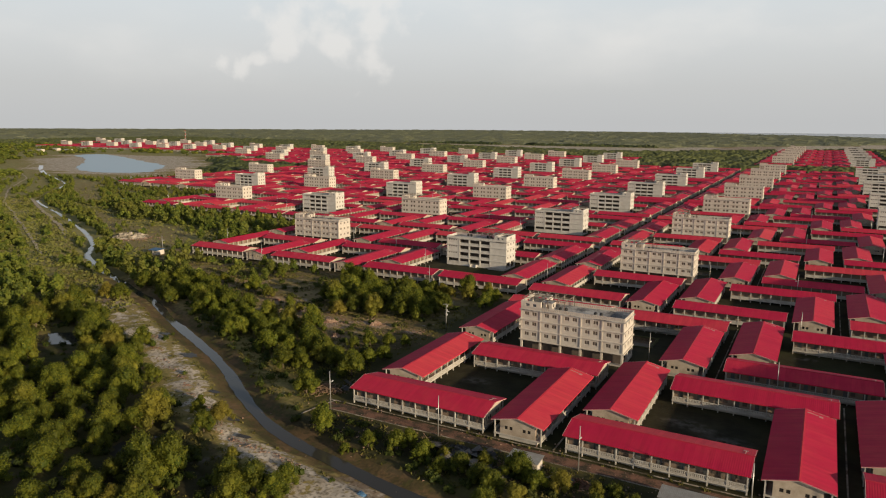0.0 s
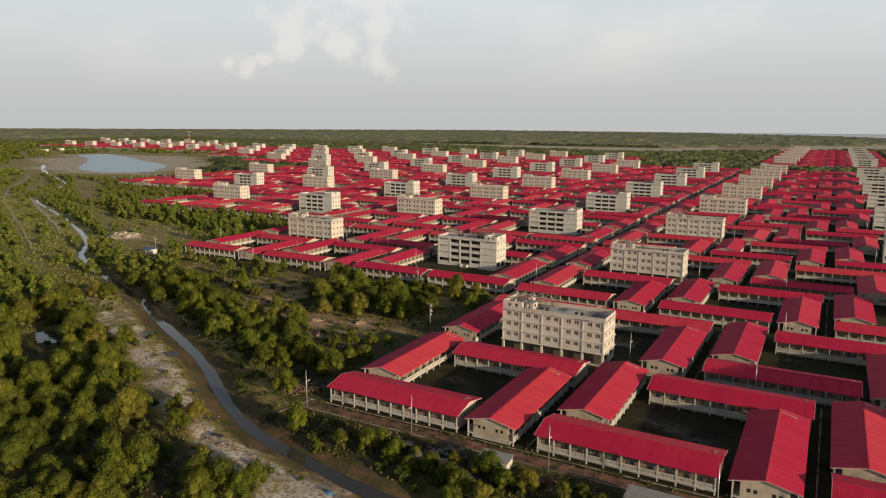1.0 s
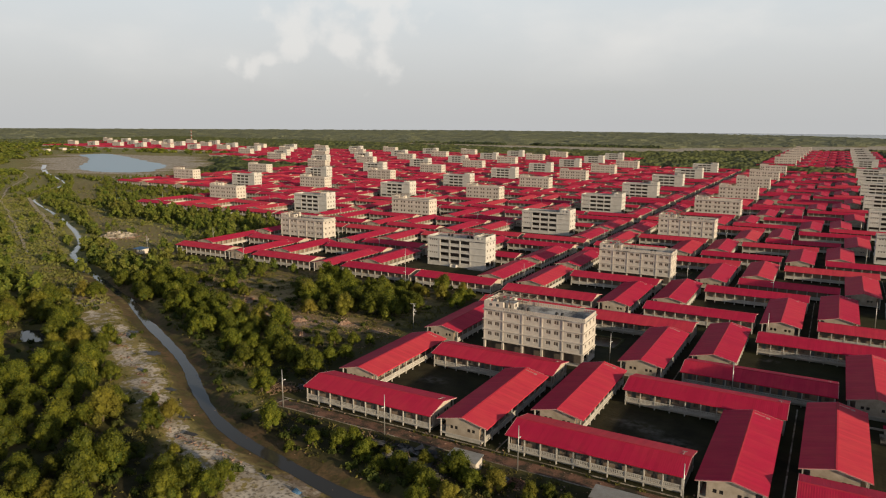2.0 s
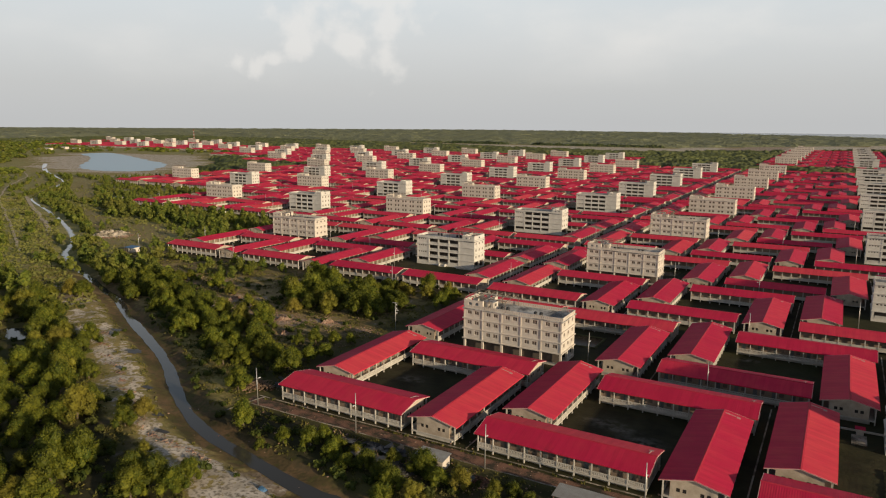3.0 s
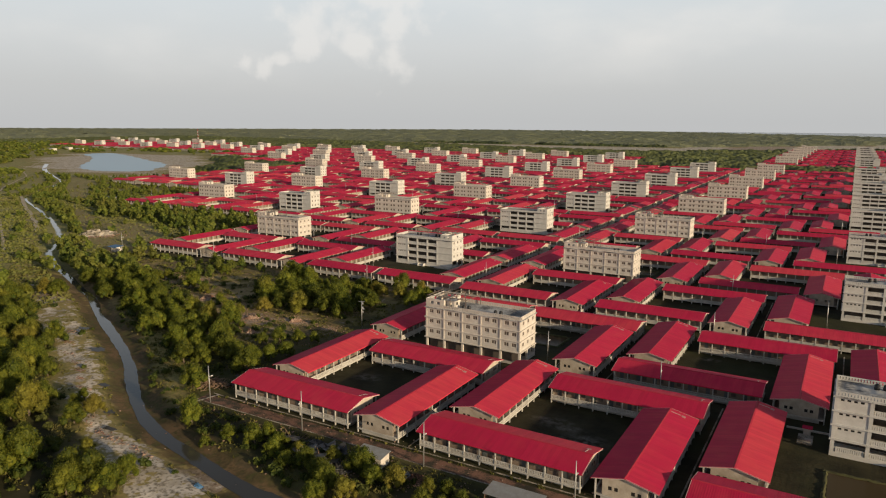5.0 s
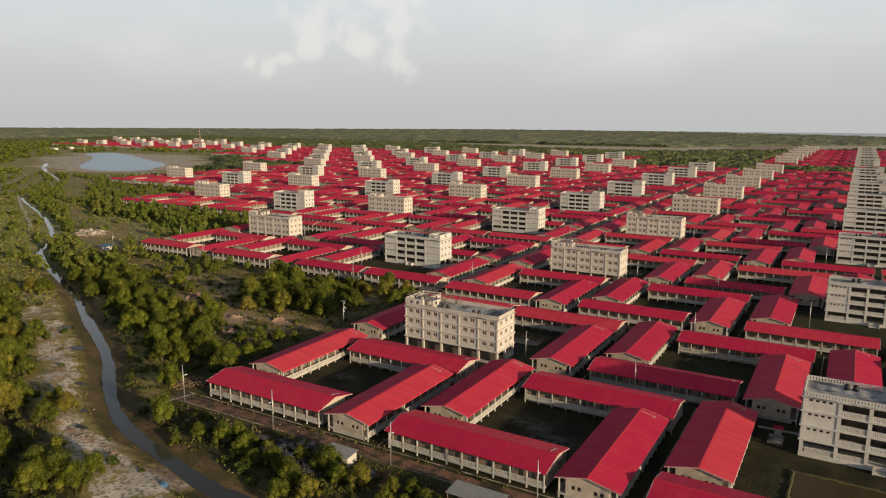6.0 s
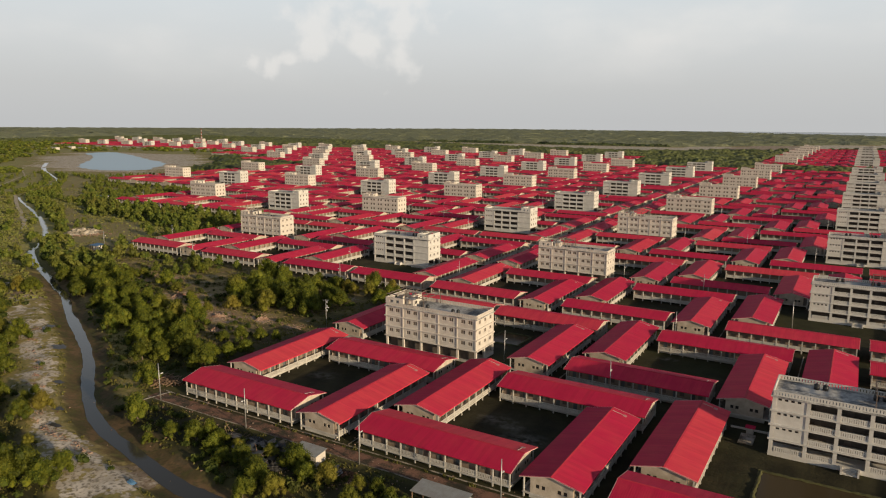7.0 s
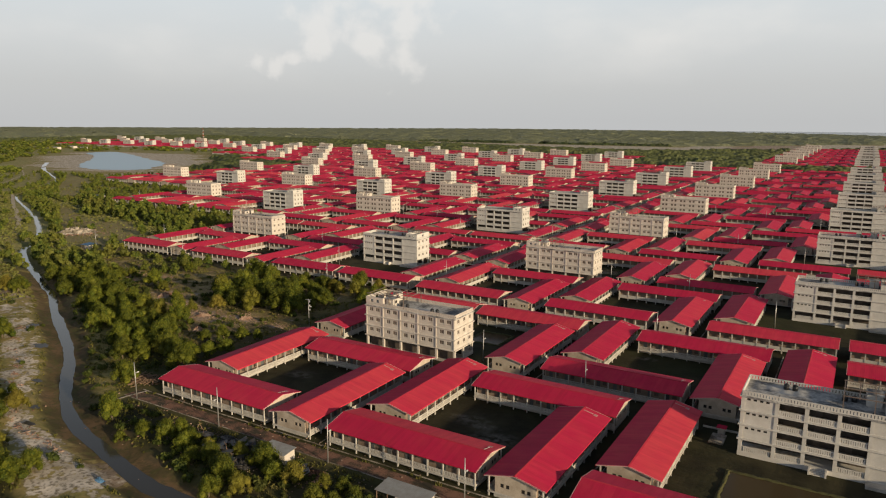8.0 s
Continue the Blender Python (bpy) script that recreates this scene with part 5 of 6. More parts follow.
def build_shrubs():
    """Low undergrowth between the trees and along the bank."""
    rng, rnd = np.random.default_rng(14), random.Random(14)
    kinds = [crown_arrays(rng, [(0, 0, 0.5, 0.9), (0.7, 0.3, 0.4, 0.7), (-0.5, 0.6, 0.4, 0.6)], 36, 1.0, 0.28) for _ in range(6)]
    vs, fs, n, k = [], [], 0, 0
    while k < 1100:
        x, y = rnd.uniform(-240, -25), rnd.uniform(45, 234)
        if not in_view_wedge(x, y) or occupied(x, y) or y > 116 and x > -116:
            continue
        d, south = river_distance(np.array([x]), np.array([y]))
        if d[0] < 4.5 or south[0] and d[0] < 18 and rnd.random() > 0.06 or not south[0] and x < -112 and d[0] > 34 and rnd.random() > 0.3:
            continue
        if any(math.hypot((x - px) / (a + 1), (y - py) / (b + 1)) < 1 for px, py, a, b in PONDS):
            continue
        v, f = kinds[rnd.randrange(6)]
        s, a = rnd.uniform(0.5, 1.3), rnd.uniform(0, 6.28)
        z = float(ground_height(np.array([x]), np.array([y]))[0])
        ca, sa = math.cos(a) * s, math.sin(a) * s
        vs.append(np.stack([v[:, 0] * ca - v[:, 1] * sa + x, v[:, 0] * sa + v[:, 1] * ca + y, v[:, 2] * s + z - 0.1], 1))
        fs.extend([tuple(i + n for i in q) for q in f])
        n += len(v)
        k += 1
    me = bpy.data.meshes.new("undergrowth")
    me.from_pydata(np.concatenate(vs).tolist(), [], fs)
    me.materials.append(SHRUB)
    tagged(new("undergrowth", me), "low dark green undergrowth between the trees", "undergrowth", kind="stuff")


def build_bushes():
    """Small rounded bushes dotted over the open scrubland west of the creek's woods."""
    rng, rnd = np.random.default_rng(24), random.Random(24)
    kinds = [crown_arrays(rng, [(0, 0, 0.7, 1.1), (0.9, 0.4, 0.6, 0.8)], 16, 1.0, 0.6) for _ in range(6)]
    vs, fs, n, k = [], [], 0, 0
    while k < 850:
        x, y = rnd.uniform(-700, -235), rnd.uniform(100, 430)
        if not in_view_wedge(x, y) or occupied(x, y) or not lake_free(x, y) or on_track(x, y) or any(inside(x, y, ring) for ring in MEADOWS) and rnd.random() > 0.05:
            continue
        d, south = river_distance(np.array([x]), np.array([y]))
        if d[0] < 4.5 or not south[0] and d[0] > 14 and rnd.random() > 0.12 or south[0] and 9 < d[0] < 28 and rnd.random() > 0.15 or float(rough(np.array([x]), np.array([y]), 22.0, 6.0)[0]) < rnd.uniform(-0.8, 0.3):
            continue
        v, f = kinds[rnd.randrange(6)]
        s, a = rnd.uniform(0.8, 2.1), rnd.uniform(0, 6.28)
        ca, sa = math.cos(a) * s, math.sin(a) * s
        vs.append(np.stack([v[:, 0] * ca - v[:, 1] * sa + x, v[:, 0] * sa + v[:, 1] * ca + y, v[:, 2] * s - 0.1], 1))
        fs.extend([tuple(i + n for i in q) for q in f])
        n += len(v)
        k += 1
    # larger clumps on the flats round the lake
    while k < 1650:
        x, y = rnd.uniform(-2100, -880), rnd.uniform(470, 1330)
        if not in_view_wedge(x, y) or occupied(x, y) or float(lake_distance(np.array([x]), np.array([y]))[0]) < 385 or float(rough(np.array([x]), np.array([y]), 90.0, 3.0)[0]) < rnd.uniform(-1.0, 0.4):
            continue
        v, f = kinds[rnd.randrange(6)]
        s, a = rnd.uniform(1.6, 4.0), rnd.uniform(0, 6.28)
        ca, sa = math.cos(a) * s * 1.6, math.sin(a) * s * 1.6
        vs.append(np.stack([v[:, 0] * ca - v[:, 1] * sa + x, v[:, 0] * sa + v[:, 1] * ca + y, v[:, 2] * s - 0.2], 1))
        fs.extend([tuple(i + n for i in q) for q in f])
        n += len(v)
        k += 1
    me = bpy.data.meshes.new("bushes")
    me.from_pydata(np.concatenate(vs).tolist(), [], fs)
    me.materials.append(CANOPY)
    tagged(new("bushes", me), "small rounded green bushes on the open scrubland", "bushes", kind="stuff")


SHORE = [(-5200, 4700), (-3400, 4650), (-2400, 4600), (-1600, 4560), (-900, 4400), (-200, 3950), (200, 3420), (900, 2700), (5200, 1500)]


def far_wood(x, y):
    """Where closed woods stand beyond the settlement."""
    keep = y < np.interp(x, [p[0] for p in SHORE], [p[1] for p in SHORE]) - 30
    for c, n in CLUSTERS:
        dx, dy = origin(c, n)
        keep &= ~((x > X0 + dx - 8) & (x < X0 + dx + 186) & (y > Y0 + dy - 8) & (y < Y0 + dy + 112))
    keep &= lake_distance(x, y) > 340
    keep &= ~tan_strip(x, y)
    keep &= ~((x < -500) & (y < 640)) & ~((x < -930) & (y < 1250 + 0.12 * (x + 930) + 120 * rough(x, y, 260.0, 6.0)))
    keep &= ~((x > -112) & (y < 1000))
    return keep & (rough(x, y, 160.0, 2.0) > -0.72)


build_trees()
build_shrubs()
build_bushes()
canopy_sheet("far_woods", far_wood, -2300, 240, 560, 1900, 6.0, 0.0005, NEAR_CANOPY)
canopy_sheet("far_woods", far_wood, -5200, 1500, 1900.5, 4700, 15.0, 0.0006, HAZED_CANOPY)
canopy_sheet("far_woods", far_wood, -5200, -2301, 560, 1900, 14.0, 0.0005, HAZED_CANOPY)


# ================= front road, kerbs, yards =================
def strip(name, pts, width, z, mat, label, category, height=0.0):
    """A band along a line; with a height it is a kerb."""
    left, right = [], []
    for i, (x, y) in enumerate(pts):
        (ax, ay), (bx, by) = pts[max(i - 1, 0)], pts[min(i + 1, len(pts) - 1)]
        n = Vector((-(by - ay), bx - ax)).normalized() * width / 2
        left.append((x - n.x, y - n.y)), right.append((x + n.x, y + n.y))
    s, k = Shape(), len(pts)
    rows = [[(*p, z + height) for p in left], [(*p, z + height) for p in right]]
    if height:
        rows = [[(*p, z) for p in left], *rows, [(*p, z) for p in right]]
    for r in rows:
        s.v.extend(r)
    s.f = [(j * k + i, j * k + i + 1, (j + 1) * k + i + 1, (j + 1) * k + i) for j in range(len(rows) - 1) for i in range(k - 1)]
    return tagged(new(name, s.mesh(name, mat)), label, category, kind="structure")


def wobble(pts, amount, per, seed):
    """The same line with more points and small sideways unevenness."""
    rnd, out = random.Random(seed), []
    for (ax, ay), (bx, by) in zip(pts, pts[1:]):
        for i in range(per):
            t = i / per
            out.append((ax + (bx - ax) * t + rnd.uniform(-amount, amount), ay + (by - ay) * t + rnd.uniform(-amount, amount)))
    return out + [pts[-1]]


strip("road", wobble([(-111, 121.6), (-60, 121.6), (0, 121.5), (70, 121.5)], 0.2, 34, 8), 3.5, 0.03, SOIL, "narrow brown earth and brick-dust road before the barracks", "road")
strip("kerb", wobble([(-110, 124.35), (70, 124.3)], 0.04, 40, 1), 0.16, 0.0, KERBSTONE, "thin pale concrete drain edge beside the road", "kerb", 0.16)
strip("kerb", wobble([(-111, 119.75), (70, 119.6)], 0.10, 40, 2), 0.15, 0.0, KERBSTONE, "thin pale concrete drain edge beside the road", "kerb", 0.14)
for c, n in ((0, 0), (0, 1), (1, 1)):
    dx, dy = origin(c, n)
    for x, y0, y1 in ((-53.0, 125, 179), (0.0, 125, 179), (-29.5, 181, 236), (24.0, 181, 236)):
        strip("drain", [(x + dx, y0 + dy), (x + dx, y1 + dy)], 0.3, 0.0, KERBSTONE, "narrow concrete drain between two barracks", "drain", 0.1)
for line, width in zip(TRACKS, (1.5, 2.6, 3.2)):
    strip("path", wobble(line, 0.6, 8, 3), width, 0.35, PALE, "pale earth track over the scrubland", "path")
strip("drain", [(-108.2, 124.3), (-109.4, 119.7), (-110.8, 111.0)], 0.16, 0.0, SHEET, "narrow concrete drain running down to the creek", "drain", 0.2)


def light_pole(transformer=False):
    root = new("light_pole")
    part("pole", Shape().tube((0, 0, 0), (0, 0, 9.2), 0.14, 0.08, 8).mesh("pole", STEEL, True), root)
    part("bracket", Shape().box(-0.04, -0.04, 6.4, 0.9, 0.04, 6.5).mesh("bracket", STEEL), root)
    part("lamp_head", Shape().box(0.5, -0.12, 6.5, 1.0, 0.12, 6.62).mesh("lamp_head", PAINT_WHITE), root)
    if transformer:
        for i, z in enumerate((5.2, 6.6, 8.0)):
            part("transformer", Shape().tube((0.36, 0, z), (0.36, 0, z + 0.65), 0.2, 0.2, 9).mesh("transformer", STEEL, True), root)
        part("crossarm", Shape().box(-1.0, -0.06, 8.9, 1.0, 0.06, 9.02).mesh("crossarm", STEEL), root)
        return tagged(root, "tall steel utility pole carrying three pale transformers", "utility pole")
    return tagged(root, "slim pale steel light pole with a small lamp", "street lamp", "light poles")


def build_poles():
    rnd = random.Random(9)
    first = light_pole()
    places = [(-106.3, 120.0), (-77.0, 119.4), (-45.8, 119.3), (-15.0, 119.4), (16.0, 119.4), (-47.6, 187.5), (-14.5, 178.6), (-11.3, 232.5), (-303, 236), (-240, 240.5), (-146, 236.5)]
    for c, n in ((0, 1), (0, 2), (0, 3), (1, 1), (1, 2), (1, 3), (2, 2), (2, 3)):
        dx, dy = origin(c, n)
        places += [(-47.6 + dx, 187.5 + dy), (-14.5 + dx, 178.6 + dy), (-106.3 + dx, 152 + dy), (18.5 + dx, 152 + dy)]
    for i, (x, y) in enumerate(places):
        m = pose(x, y, 0, rnd.uniform(-1.2, 1.2), rnd.uniform(-1.2, 1.2), rnd.choice((90, 80, 270, 180)))
        if i:
            copy_thing(first, m)
        else:
            first.matrix_basis = m
    light_pole(True).matrix_basis = pose(-111.9, 187.5, 0, 0, 0, 20)


build_poles()


def heap(name, x, y, rx, ry, h, mat, label, category, seed, spiky=0.25, turn=0):
    """An uneven pile."""
    rng = np.random.default_rng(seed)
    k = 22
    g = np.linspace(-1.1, 1.1, k)
    gx, gy = np.meshgrid(g, g)
    r = np.hypot(gx, gy)
    z = np.clip(1 - r * r, 0, 1) * h * (1 + rng.uniform(-spiky, spiky, r.shape) * 2) - np.where(r > 1, 0.15, 0)
    gx, gy = gx + rng.uniform(-0.05, 0.05, r.shape), gy + rng.uniform(-0.05, 0.05, r.shape)
    idx = np.arange(k * k).reshape(k, k)
    f = np.stack([idx[:-1, :-1], idx[:-1, 1:], idx[1:, 1:], idx[1:, :-1]], -1).reshape(-1, 4)
    me = bpy.data.meshes.new(name)
    me.from_pydata(np.stack([gx * rx, gy * ry, z], -1).reshape(-1, 3).tolist(), [], f.tolist())
    me.materials.append(mat)
    ob = new(name, me)
    ob.matrix_basis = pose(x, y, float(ground_height(np.array([x]), np.array([y]))[0]) + 0.02, 0, 0, turn)
    return tagged(ob, label, category)


heap("tarpaulin", -69.5, 114.8, 4.2, 2.6, 0.9, TARP, "crumpled black plastic sheeting and rubbish beside the road", "rubbish", 1, 0.4)
heap("tarpaulin", -59.5, 110.3, 3.0, 2.0, 0.8, TARP, "crumpled black plastic sheeting and rubbish under the bushes", "rubbish", 2, 0.4)
heap("blue_tarpaulin", -77.5, 91.5, 0.9, 0.7, 0.5, BLUE, "small crumpled blue tarpaulin on the sandy bank", "tarpaulin", 3, 0.4)
heap("earth_mound", -358, 259, 11, 7, 1.7, KERBSTONE, "broad pale heap of dry earth in the clearing", "earth heap", 4, 0.6, 55)
heap("earth_mound", -44.5, 114.5, 3.2, 1.6, 0.5, SOIL, "low heap of brick rubble beside the road", "rubble", 5, 0.5)
for i, (x, y, r) in enumerate(((-164, 172, 2.6), (-151, 178, 3), (-186, 189, 3), (-140, 166, 2.6), (-170, 183, 2.5), (-233, 207, 3.2), (-136, 182.5, 2.4))):
    heap("earth_mound", x, y, r, r * 0.6, 0.45, RUBBLE_STONE, "low heap of broken brick and dry earth in the clearing", "rubble", 10 + i, 0.9, 40 * i)


def build_rubble():
    """Broken brick and concrete strewn over the clearings."""
    rng = np.random.default_rng(41)
    vs, fs, n = [], [], 0
    corner = np.array([(a, b, c) for a in (-1, 1) for b in (-1, 1) for c in (-1, 1)], float)
    quads = ((0, 1, 3, 2), (4, 6, 7, 5), (0, 4, 5, 1), (2, 3, 7, 6), (0, 2, 6, 4), (1, 5, 7, 3))
    spots = [(px, py, r, int(r * 30)) for px, py, r in RUBBLE[:10]] + [(-357, 259, 15, 380), (-62, 113.5, 9, 110), (-84, 114.5, 6, 40), (-44, 113.5, 7, 60), (-113, 129, 5, 60), (-76, 117.6, 44, 260), (-24, 117.4, 46, 240), (-62, 110.5, 14, 160), (-118, 172, 12, 90)]
    spots += [(ax + (bx - ax) * t, ay + (by - ay) * t, 3.0, 26) for (ax, ay), (bx, by) in zip(CREST, CREST[1:]) for t in (0.2, 0.7)]
    for px, py, r, count in spots:
        x, y = px + rng.normal(size=count) * r * 0.5, py + rng.normal(size=count) * r * (0.36 if py > 140 else 0.18)
        z = ground_height(x, y)
        for i in range(count):
            size = rng.uniform(0.06, 0.26) * (2.0 if px < -300 else 1.0)
            q = corner * rng.uniform(0.4, 1.0, (8, 3)) * (size, size * rng.uniform(0.5, 1.0), size * 0.6)
            a = rng.uniform(0, 6.28)
            vs.append(np.stack([q[:, 0] * math.cos(a) - q[:, 1] * math.sin(a) + x[i], q[:, 0] * math.sin(a) + q[:, 1] * math.cos(a) + y[i], q[:, 2] + z[i] + size * 0.2], 1))
            fs.extend([tuple(k + n for k in f) for f in quads])
            n += 8
    me = bpy.data.meshes.new("rubble")
    me.from_pydata(np.concatenate(vs).tolist(), [], fs)
    me.materials.append(RUBBLE_STONE)
    tagged(new("rubble", me), "broken brick and concrete strewn over the clearings", "rubble", kind="stuff")


build_rubble()


def wood_pile(x, y):
    root = new("wood_pile")
    rnd = random.Random(6)
    for i in range(90):
        a, t = rnd.uniform(0, math.pi), rnd.uniform(1.4, 4.2)
        cx, cy = rnd.gauss(0, 1.9), rnd.gauss(0, 1.6)
        z = rnd.uniform(0.1, 2.0) * max(0.12, 1 - math.hypot(cx / 4.2, cy / 3.6))
        s = Shape().tube((cx - math.cos(a) * t / 2, cy - math.sin(a) * t / 2, z), (cx + math.cos(a) * t / 2, cy + math.sin(a) * t / 2, z + rnd.uniform(-0.2, 0.8)), 0.09, 0.045, 5)
        part("branch", s.mesh("branch", WOOD), root)
    root.location = (x, y, 0.05)
    tagged(root, "heap of cut branches and scrap wood beside the barrack", "wood pile")


wood_pile(-114.6, 128.4)


def scrap_heap(x, y, rx, ry, seed, sheets, poles):
    """Fallen sheets and poles of an old shed."""
    root = new("scrap_heap")
    rnd = random.Random(seed)
    root.location = (x, y, 0.0)
    for i in range(sheets):
        w, d = rnd.uniform(0.7, 1.6), rnd.uniform(0.5, 1.1)
        me = Shape().box(-w, -d, -0.015, w, d, 0.015).mesh("sheet", rnd.choice((SHEET, TARP, TARP, SHEET)))
        part("sheet", me, root, pose(rnd.uniform(-rx, rx), rnd.uniform(-ry, ry), rnd.uniform(0.25, 1.2), rnd.uniform(-28, 28), rnd.uniform(-28, 28), rnd.uniform(0, 180)))
    for i in range(poles):
        cx, cy, a, t = rnd.uniform(-rx, rx), rnd.uniform(-ry, ry), rnd.uniform(0, 6.28), rnd.uniform(1.0, 2.6)
        me = Shape().tube((cx, cy, 0), (cx + math.cos(a) * t, cy + math.sin(a) * t, rnd.uniform(0.3, 2.2)), 0.06, 0.05, 5).mesh("pole", WOOD)
        part("pole", me, root)
    tagged(root, "collapsed shed of dark sheets and poles beside the road", "scrap heap")


scrap_heap(-66.5, 113.4, 4.2, 2.6, 3, 26, 22)
scrap_heap(-61.5, 110.0, 2.4, 1.6, 4, 10, 8)
scrap_heap(-48.0, 112.8, 2.6, 1.2, 7, 9, 8)
scrap_heap(-75.5, 114.6, 2.6, 1.2, 8, 8, 6)
scrap_heap(-110.5, 131.5, 1.6, 2.6, 5, 5, 8)


def hut(x0, y0, x1, y1, h, roof_mat, label):
    root = new("hut")
    root.location = ((x0 + x1) / 2, (y0 + y1) / 2, 0)
    a, b = (x1 - x0) / 2, (y1 - y0) / 2
    part("roof_sheet", Shape().prism([(-b, h - 0.15), (b, h + 0.25), (b, h + 0.31), (-b, h - 0.09)], -a, a).mesh("roof_sheet", roof_mat), root, None, "dull sloping tin roof sheet")
    part("wall", Shape().wall("x", -b + 0.5, 0.1, -a * 0.2, a - 0.3, 0, h - 0.1, [(a * 0.25, a * 0.5, 1.0, 1.8)]).mesh("wall", PLASTER), root)
    part("wall", Shape().wall("y", a - 0.4, 0.1, -b + 0.6, b - 0.3, 0, h - 0.1, []).mesh("wall", PLASTER), root)
    part("wall", Shape().wall("x", b - 0.4, 0.1, -a * 0.2, a - 0.4, 0, h, []).mesh("wall", PLASTER), root)
    for px in (-a + 0.3, -a * 0.5):
        for py in (-b + 0.3, b - 0.3):
            part("post", Shape().box(px - 0.06, py - 0.06, 0, px + 0.06, py + 0.06, h + (0.1 if py > 0 else -0.15)).mesh("post", WOOD), root)
    return tagged(root, label, "hut")


hut(-58.6, 113.6, -52.0, 117.2, 2.3, TIN, "small open hut with a dull tin roof beside the road")
hut(-29.6, 112.8, -19.2, 117.0, 2.4, TIN, "small open hut with a dull tin roof beside the road")
hut(-306.5, 229.5, -299.5, 234.5, 2.4, BLUE, "small hut with a blue sheet roof in the clearing")
hut(-521, 373, -512, 379, 2.4, BLUE, "small hut with a blue sheet roof among trees")
for x, y in ((-1490, 905), (-1440, 935), (-1520, 960)):
    hut(x - 12, y - 5, x + 12, y + 5, 5.0, TIN, "far pale building by the lake")


# fish ponds and sheds in the yards
def lumpy_bank(ax, ay, bx, by, rnd):
    """A low uneven earth bank over a long rectangle."""
    s, along = Shape(), bx - ax > by - ay
    n, k = int(max(bx - ax, by - ay) / 0.7) + 1, 5
    for i in range(n + 1):
        for j in range(k):
            u, v = i / n, j / (k - 1)
            z = -0.1 + (0.16, 0.36, 0.46, 0.34, 0.06)[j] * rnd.uniform(0.6, 1.25)
            x, y = (ax + (bx - ax) * u, ay + (by - ay) * v) if along else (ax + (bx - ax) * v, ay + (by - ay) * u)
            s.v.append((x + rnd.uniform(-0.18, 0.18), y + rnd.uniform(-0.18, 0.18), z))
    s.f = [(i * k + j, (i + 1) * k + j, (i + 1) * k + j + 1, i * k + j + 1) if along else (i * k + j, i * k + j + 1, (i + 1) * k + j + 1, (i + 1) * k + j) for i in range(n) for j in range(k - 1)]
    return s


def yard_pond(x0, y0, x1, y1):
    root, rnd = new("yard_pond"), random.Random(int(x0 * 7 + y0))
    root.location = (x0, y0, 0)
    w, d = x1 - x0, y1 - y0
    water = water_material("pond_water", (0.062, 0.044, 0.020), 0.25, 0.06, 0.2)
    part("water", Shape().face((0, 0, 0.05), (w, 0, 0.05), (w, d, 0.05), (0, d, 0.05)).mesh("water", water), root, None, "dark still water")
    for ax, ay, bx, by in ((-0.8, -0.8, w + 0.8, 0), (-0.8, d, w + 0.8, d + 0.8), (-0.8, 0, 0, d), (w, 0, w + 0.8, d)):
        part("bund", lumpy_bank(ax, ay, bx, by, rnd).mesh("bund", BANK, True), root, None, "low grassy bund")
    return tagged(root, "dark rectangular pond with low grassy banks in the yard", "pond")


yard_pond(22.5, 143.5, 47, 157)
for c, n in ((0, 0), (0, 1), (1, 1)):
    yard_pond(-60 + origin(c, n)[0], 202 + origin(c, n)[1], -50.5 + origin(c, n)[0], 212 + origin(c, n)[1])

pad = new("water_pump")
pad.location = (17.6, 170.5, 0)
part("slab", Shape().box(-1.3, -2.4, 0, 1.6, 2.6, 0.25).mesh("slab", KERBSTONE), pad)
part("tank", Shape().box(-0.4, 3.0, 0, 1.0, 4.4, 1.4).mesh("tank", CONCRETE), pad)
part("cover", Shape().box(-0.7, 2.8, 1.4, 1.3, 4.7, 1.5).mesh("cover", ROOF), pad, None, "small red cover")
tagged(pad, "concrete washing slab with a small red-covered pump tank", "pump")
strip("pipe", [(13.8, 175.6), (22.5, 175.8)], 0.25, 0.0, CONCRETE, "pale pipe running to the shelter", "pipe", 0.4)


def mast():
    root = new("radio_mast")
    root.location = (-1720, 1500, 0)
    for i in range(8):
        s, z0, z1 = Shape(), i * 4.8, i * 4.8 + 4.8
        w0, w1 = 1.5 - i * 0.16, 1.5 - (i + 1) * 0.16
        for a, b in ((-1, -1), (1, -1), (1, 1), (-1, 1)):
            s.tube((a * w0, b * w0, z0), (a * w1, b * w1, z1), 0.22, 0.22, 4)
        s.box(-w1, -w1, z1 - 0.3, w1, w1, z1)
        part("section", s.mesh("section", PAINT_RED if i % 2 else PAINT_WHITE), root, None, "red section" if i % 2 else "white section")
    tagged(root, "tall red and white lattice radio mast beyond the settlement", "mast")


mast()


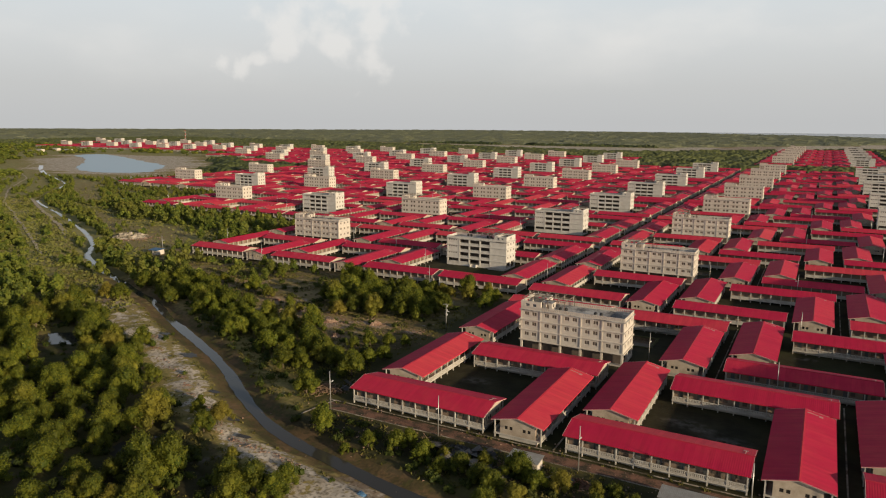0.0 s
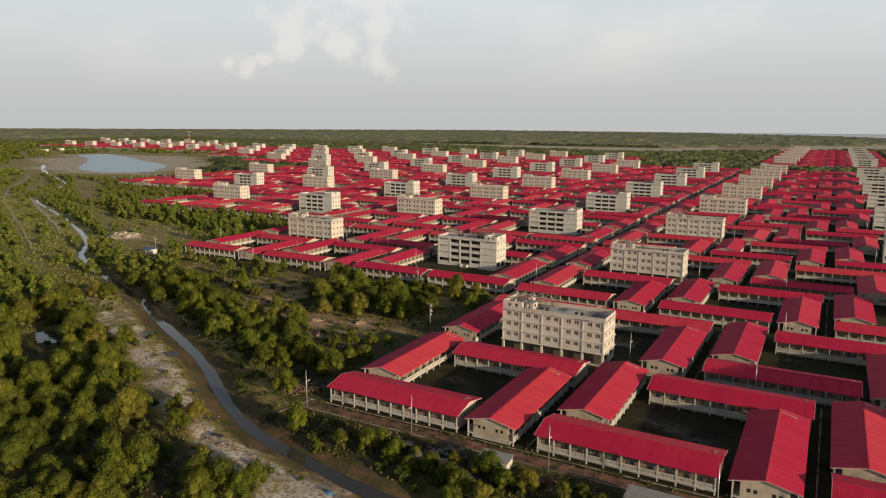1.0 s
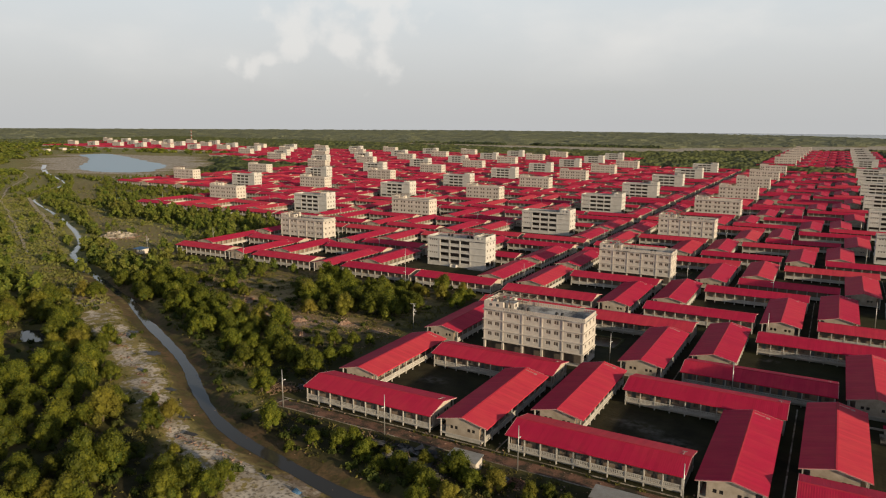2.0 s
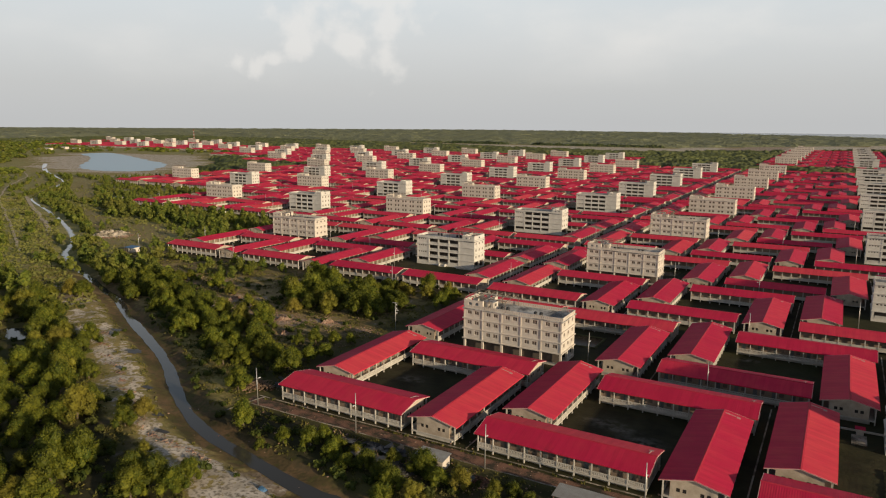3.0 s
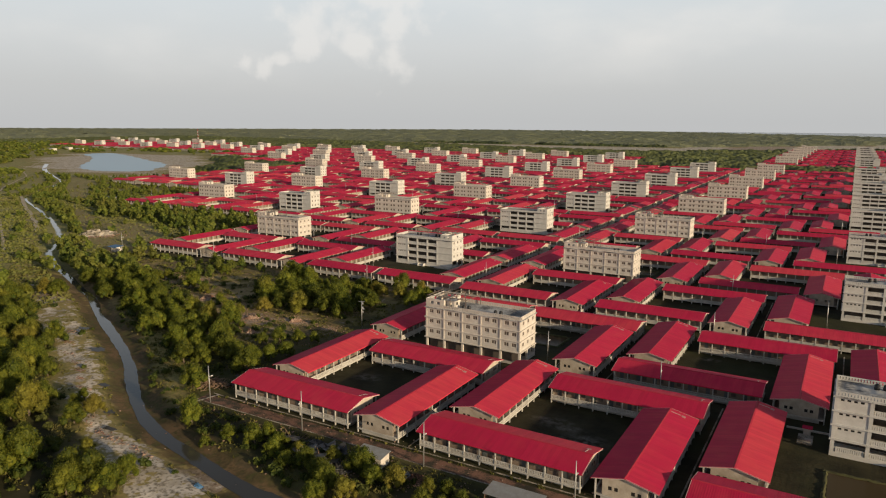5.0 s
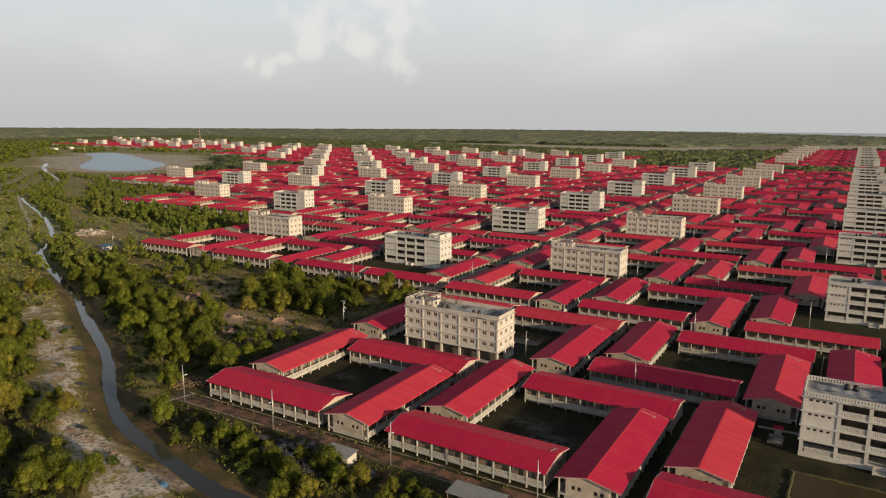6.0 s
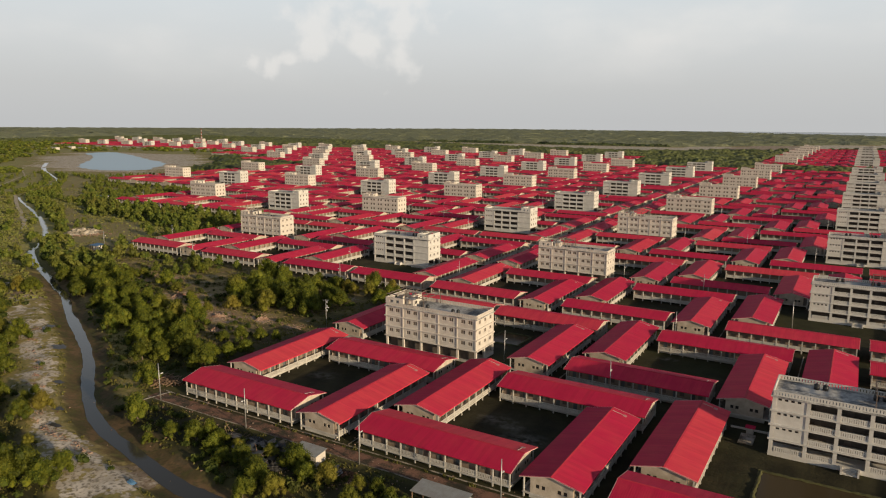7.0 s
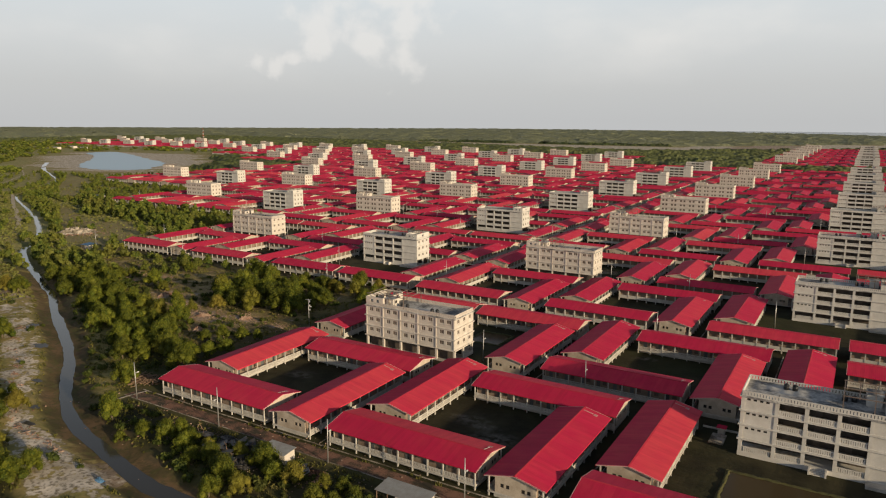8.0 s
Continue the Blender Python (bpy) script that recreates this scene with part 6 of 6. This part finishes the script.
# ================= grass and low scrub =================
def build_grass():
    rng = np.random.default_rng(21)
    vs, fs, n = [], [], 0
    x = rng.uniform(-300, -20, 60000)
    y = rng.uniform(60, 240, 60000)
    d, south = river_distance(x, y)
    sand = ground_mask(x, y)
    zone = np.where(south, (d > 5.5) & (d < 30), d > 5.0)
    clear = (y < 118.5) | ((y > 123.2) & (y < 124.15) & (x > -109)) | ((x < -113) & (y < 235))
    keep = zone & clear & (sand < 0.35) & (rough(x, y, 6.0, 4.0) > -0.1) & ((-x - 5) < 2.35 * (y + 2))
    for px, py, a, b in PONDS:
        keep &= np.hypot((x - px) / a, (y - py) / b) > 1.3
    x, y = x[keep][:14000], y[keep][:14000]
    z = ground_height(x, y)
    for k in range(4):
        a = rng.uniform(0, 6.28, x.size)
        h = rng.uniform(0.1, 0.38, x.size) * rng.choice([1.0, 1.0, 1.8], x.size)
        w = rng.uniform(0.12, 0.35, x.size)
        lx, ly = rng.uniform(-0.25, 0.25, x.size), rng.uniform(-0.25, 0.25, x.size)
        ox, oy = x + rng.uniform(-0.4, 0.4, x.size), y + rng.uniform(-0.4, 0.4, x.size)
        v = np.stack([np.stack([ox - np.cos(a) * w, oy - np.sin(a) * w, z - 0.05], 1), np.stack([ox + np.cos(a) * w, oy + np.sin(a) * w, z - 0.05], 1), np.stack([ox + lx, oy + ly, z + h], 1)], 1).reshape(-1, 3)
        vs.append(v)
        fs.append(np.arange(len(v)).reshape(-1, 3) + n)
        n += len(v)
    me = bpy.data.meshes.new("grass")
    me.from_pydata(np.concatenate(vs).tolist(), [], np.concatenate(fs).tolist())
    me.materials.append(GRASS)
    tagged(new("grass", me), "tufts of grass and low scrub on the banks", "grass", kind="stuff")


build_grass()


def build_scrub():
    """Tall tussocks on the open scrubland west of the creek's bend."""
    rng = np.random.default_rng(31)
    x, y = rng.uniform(-640, -225, 90000), rng.uniform(95, 420, 90000)
    d, south = river_distance(x, y)
    keep = (d > 6) & ((-x - 5) < 2.35 * (y + 2)) & (rough(x, y, 14.0, 2.0) > rng.uniform(-0.9, 0.5, x.size))
    for c, n in CLUSTERS:
        dx, dy = origin(c, n)
        keep &= ~((x > X0 + dx - 6) & (x < X0 + dx + 185) & (y > Y0 + dy - 5) & (y < Y0 + dy + 110))
    meadow = np.maximum.reduce([within(x, y, ring) for ring in MEADOWS])
    keep &= ~(meadow & (np.arange(x.size) % 8 > 0))
    x, y = x[keep][:26000], y[keep][:26000]
    z = ground_height(x, y)
    a, w, h = rng.uniform(0, 6.28, x.size), rng.uniform(0.35, 0.95, x.size), rng.uniform(0.3, 0.95, x.size)
    lean = rng.uniform(-0.3, 0.3, (2, x.size))
    v = np.stack([np.stack([x - np.cos(a) * w, y - np.sin(a) * w, z - 0.05], 1), np.stack([x + np.cos(a) * w, y + np.sin(a) * w, z - 0.05], 1),
                  np.stack([x + np.cos(a) * w * 0.6 + lean[0], y + np.sin(a) * w * 0.6 + lean[1], z + h], 1), np.stack([x - np.cos(a) * w * 0.5 + lean[0], y - np.sin(a) * w * 0.5 + lean[1], z + h * 0.8], 1)], 1).reshape(-1, 3)
    me = bpy.data.meshes.new("scrub")
    me.from_pydata(v.tolist(), [], np.arange(len(v)).reshape(-1, 4).tolist())
    me.materials.append(TUSSOCK)
    tagged(new("scrub", me), "yellow-green tussock grass on the open scrubland", "scrub", kind="stuff")


build_scrub()


# ================= puddles on the levee =================
def puddle(x, y, rx, ry, seed):
    rnd = random.Random(seed)
    pts = [(rx * math.cos(i * math.pi / 8) * rnd.uniform(0.6, 1.2), ry * math.sin(i * math.pi / 8) * rnd.uniform(0.6, 1.2)) for i in range(16)]
    pts = [(p.x, p.y, 0) for p in curve_points(pts, 3)]
    ob = new("puddle", Shape().face(*pts).mesh("puddle", PUDDLE))
    spots = np.array([[x + a * rx, y + b * ry] for a in (-0.6, 0, 0.6) for b in (-0.6, 0, 0.6)])
    ob.location = (x, y, float(ground_height(spots[:, 0], spots[:, 1]).max()) + 0.03)
    tagged(ob, "shallow rain puddle on the muddy ground", "puddle")


PUDDLE = water_material("puddle_water", (0.045, 0.036, 0.025), 0.35, 0.05, 0.3)
for i, (x, y, rx, ry) in enumerate(((-163.5, 129.2, 3.2, 1.7), (-186, 139.5, 2.6, 1.2), (-137, 113, 2.4, 1.0), (-121, 103.5, 1.8, 0.9), (-112, 97.5, 2.0, 0.9))):
    puddle(x, y, rx, ry, 30 + i)
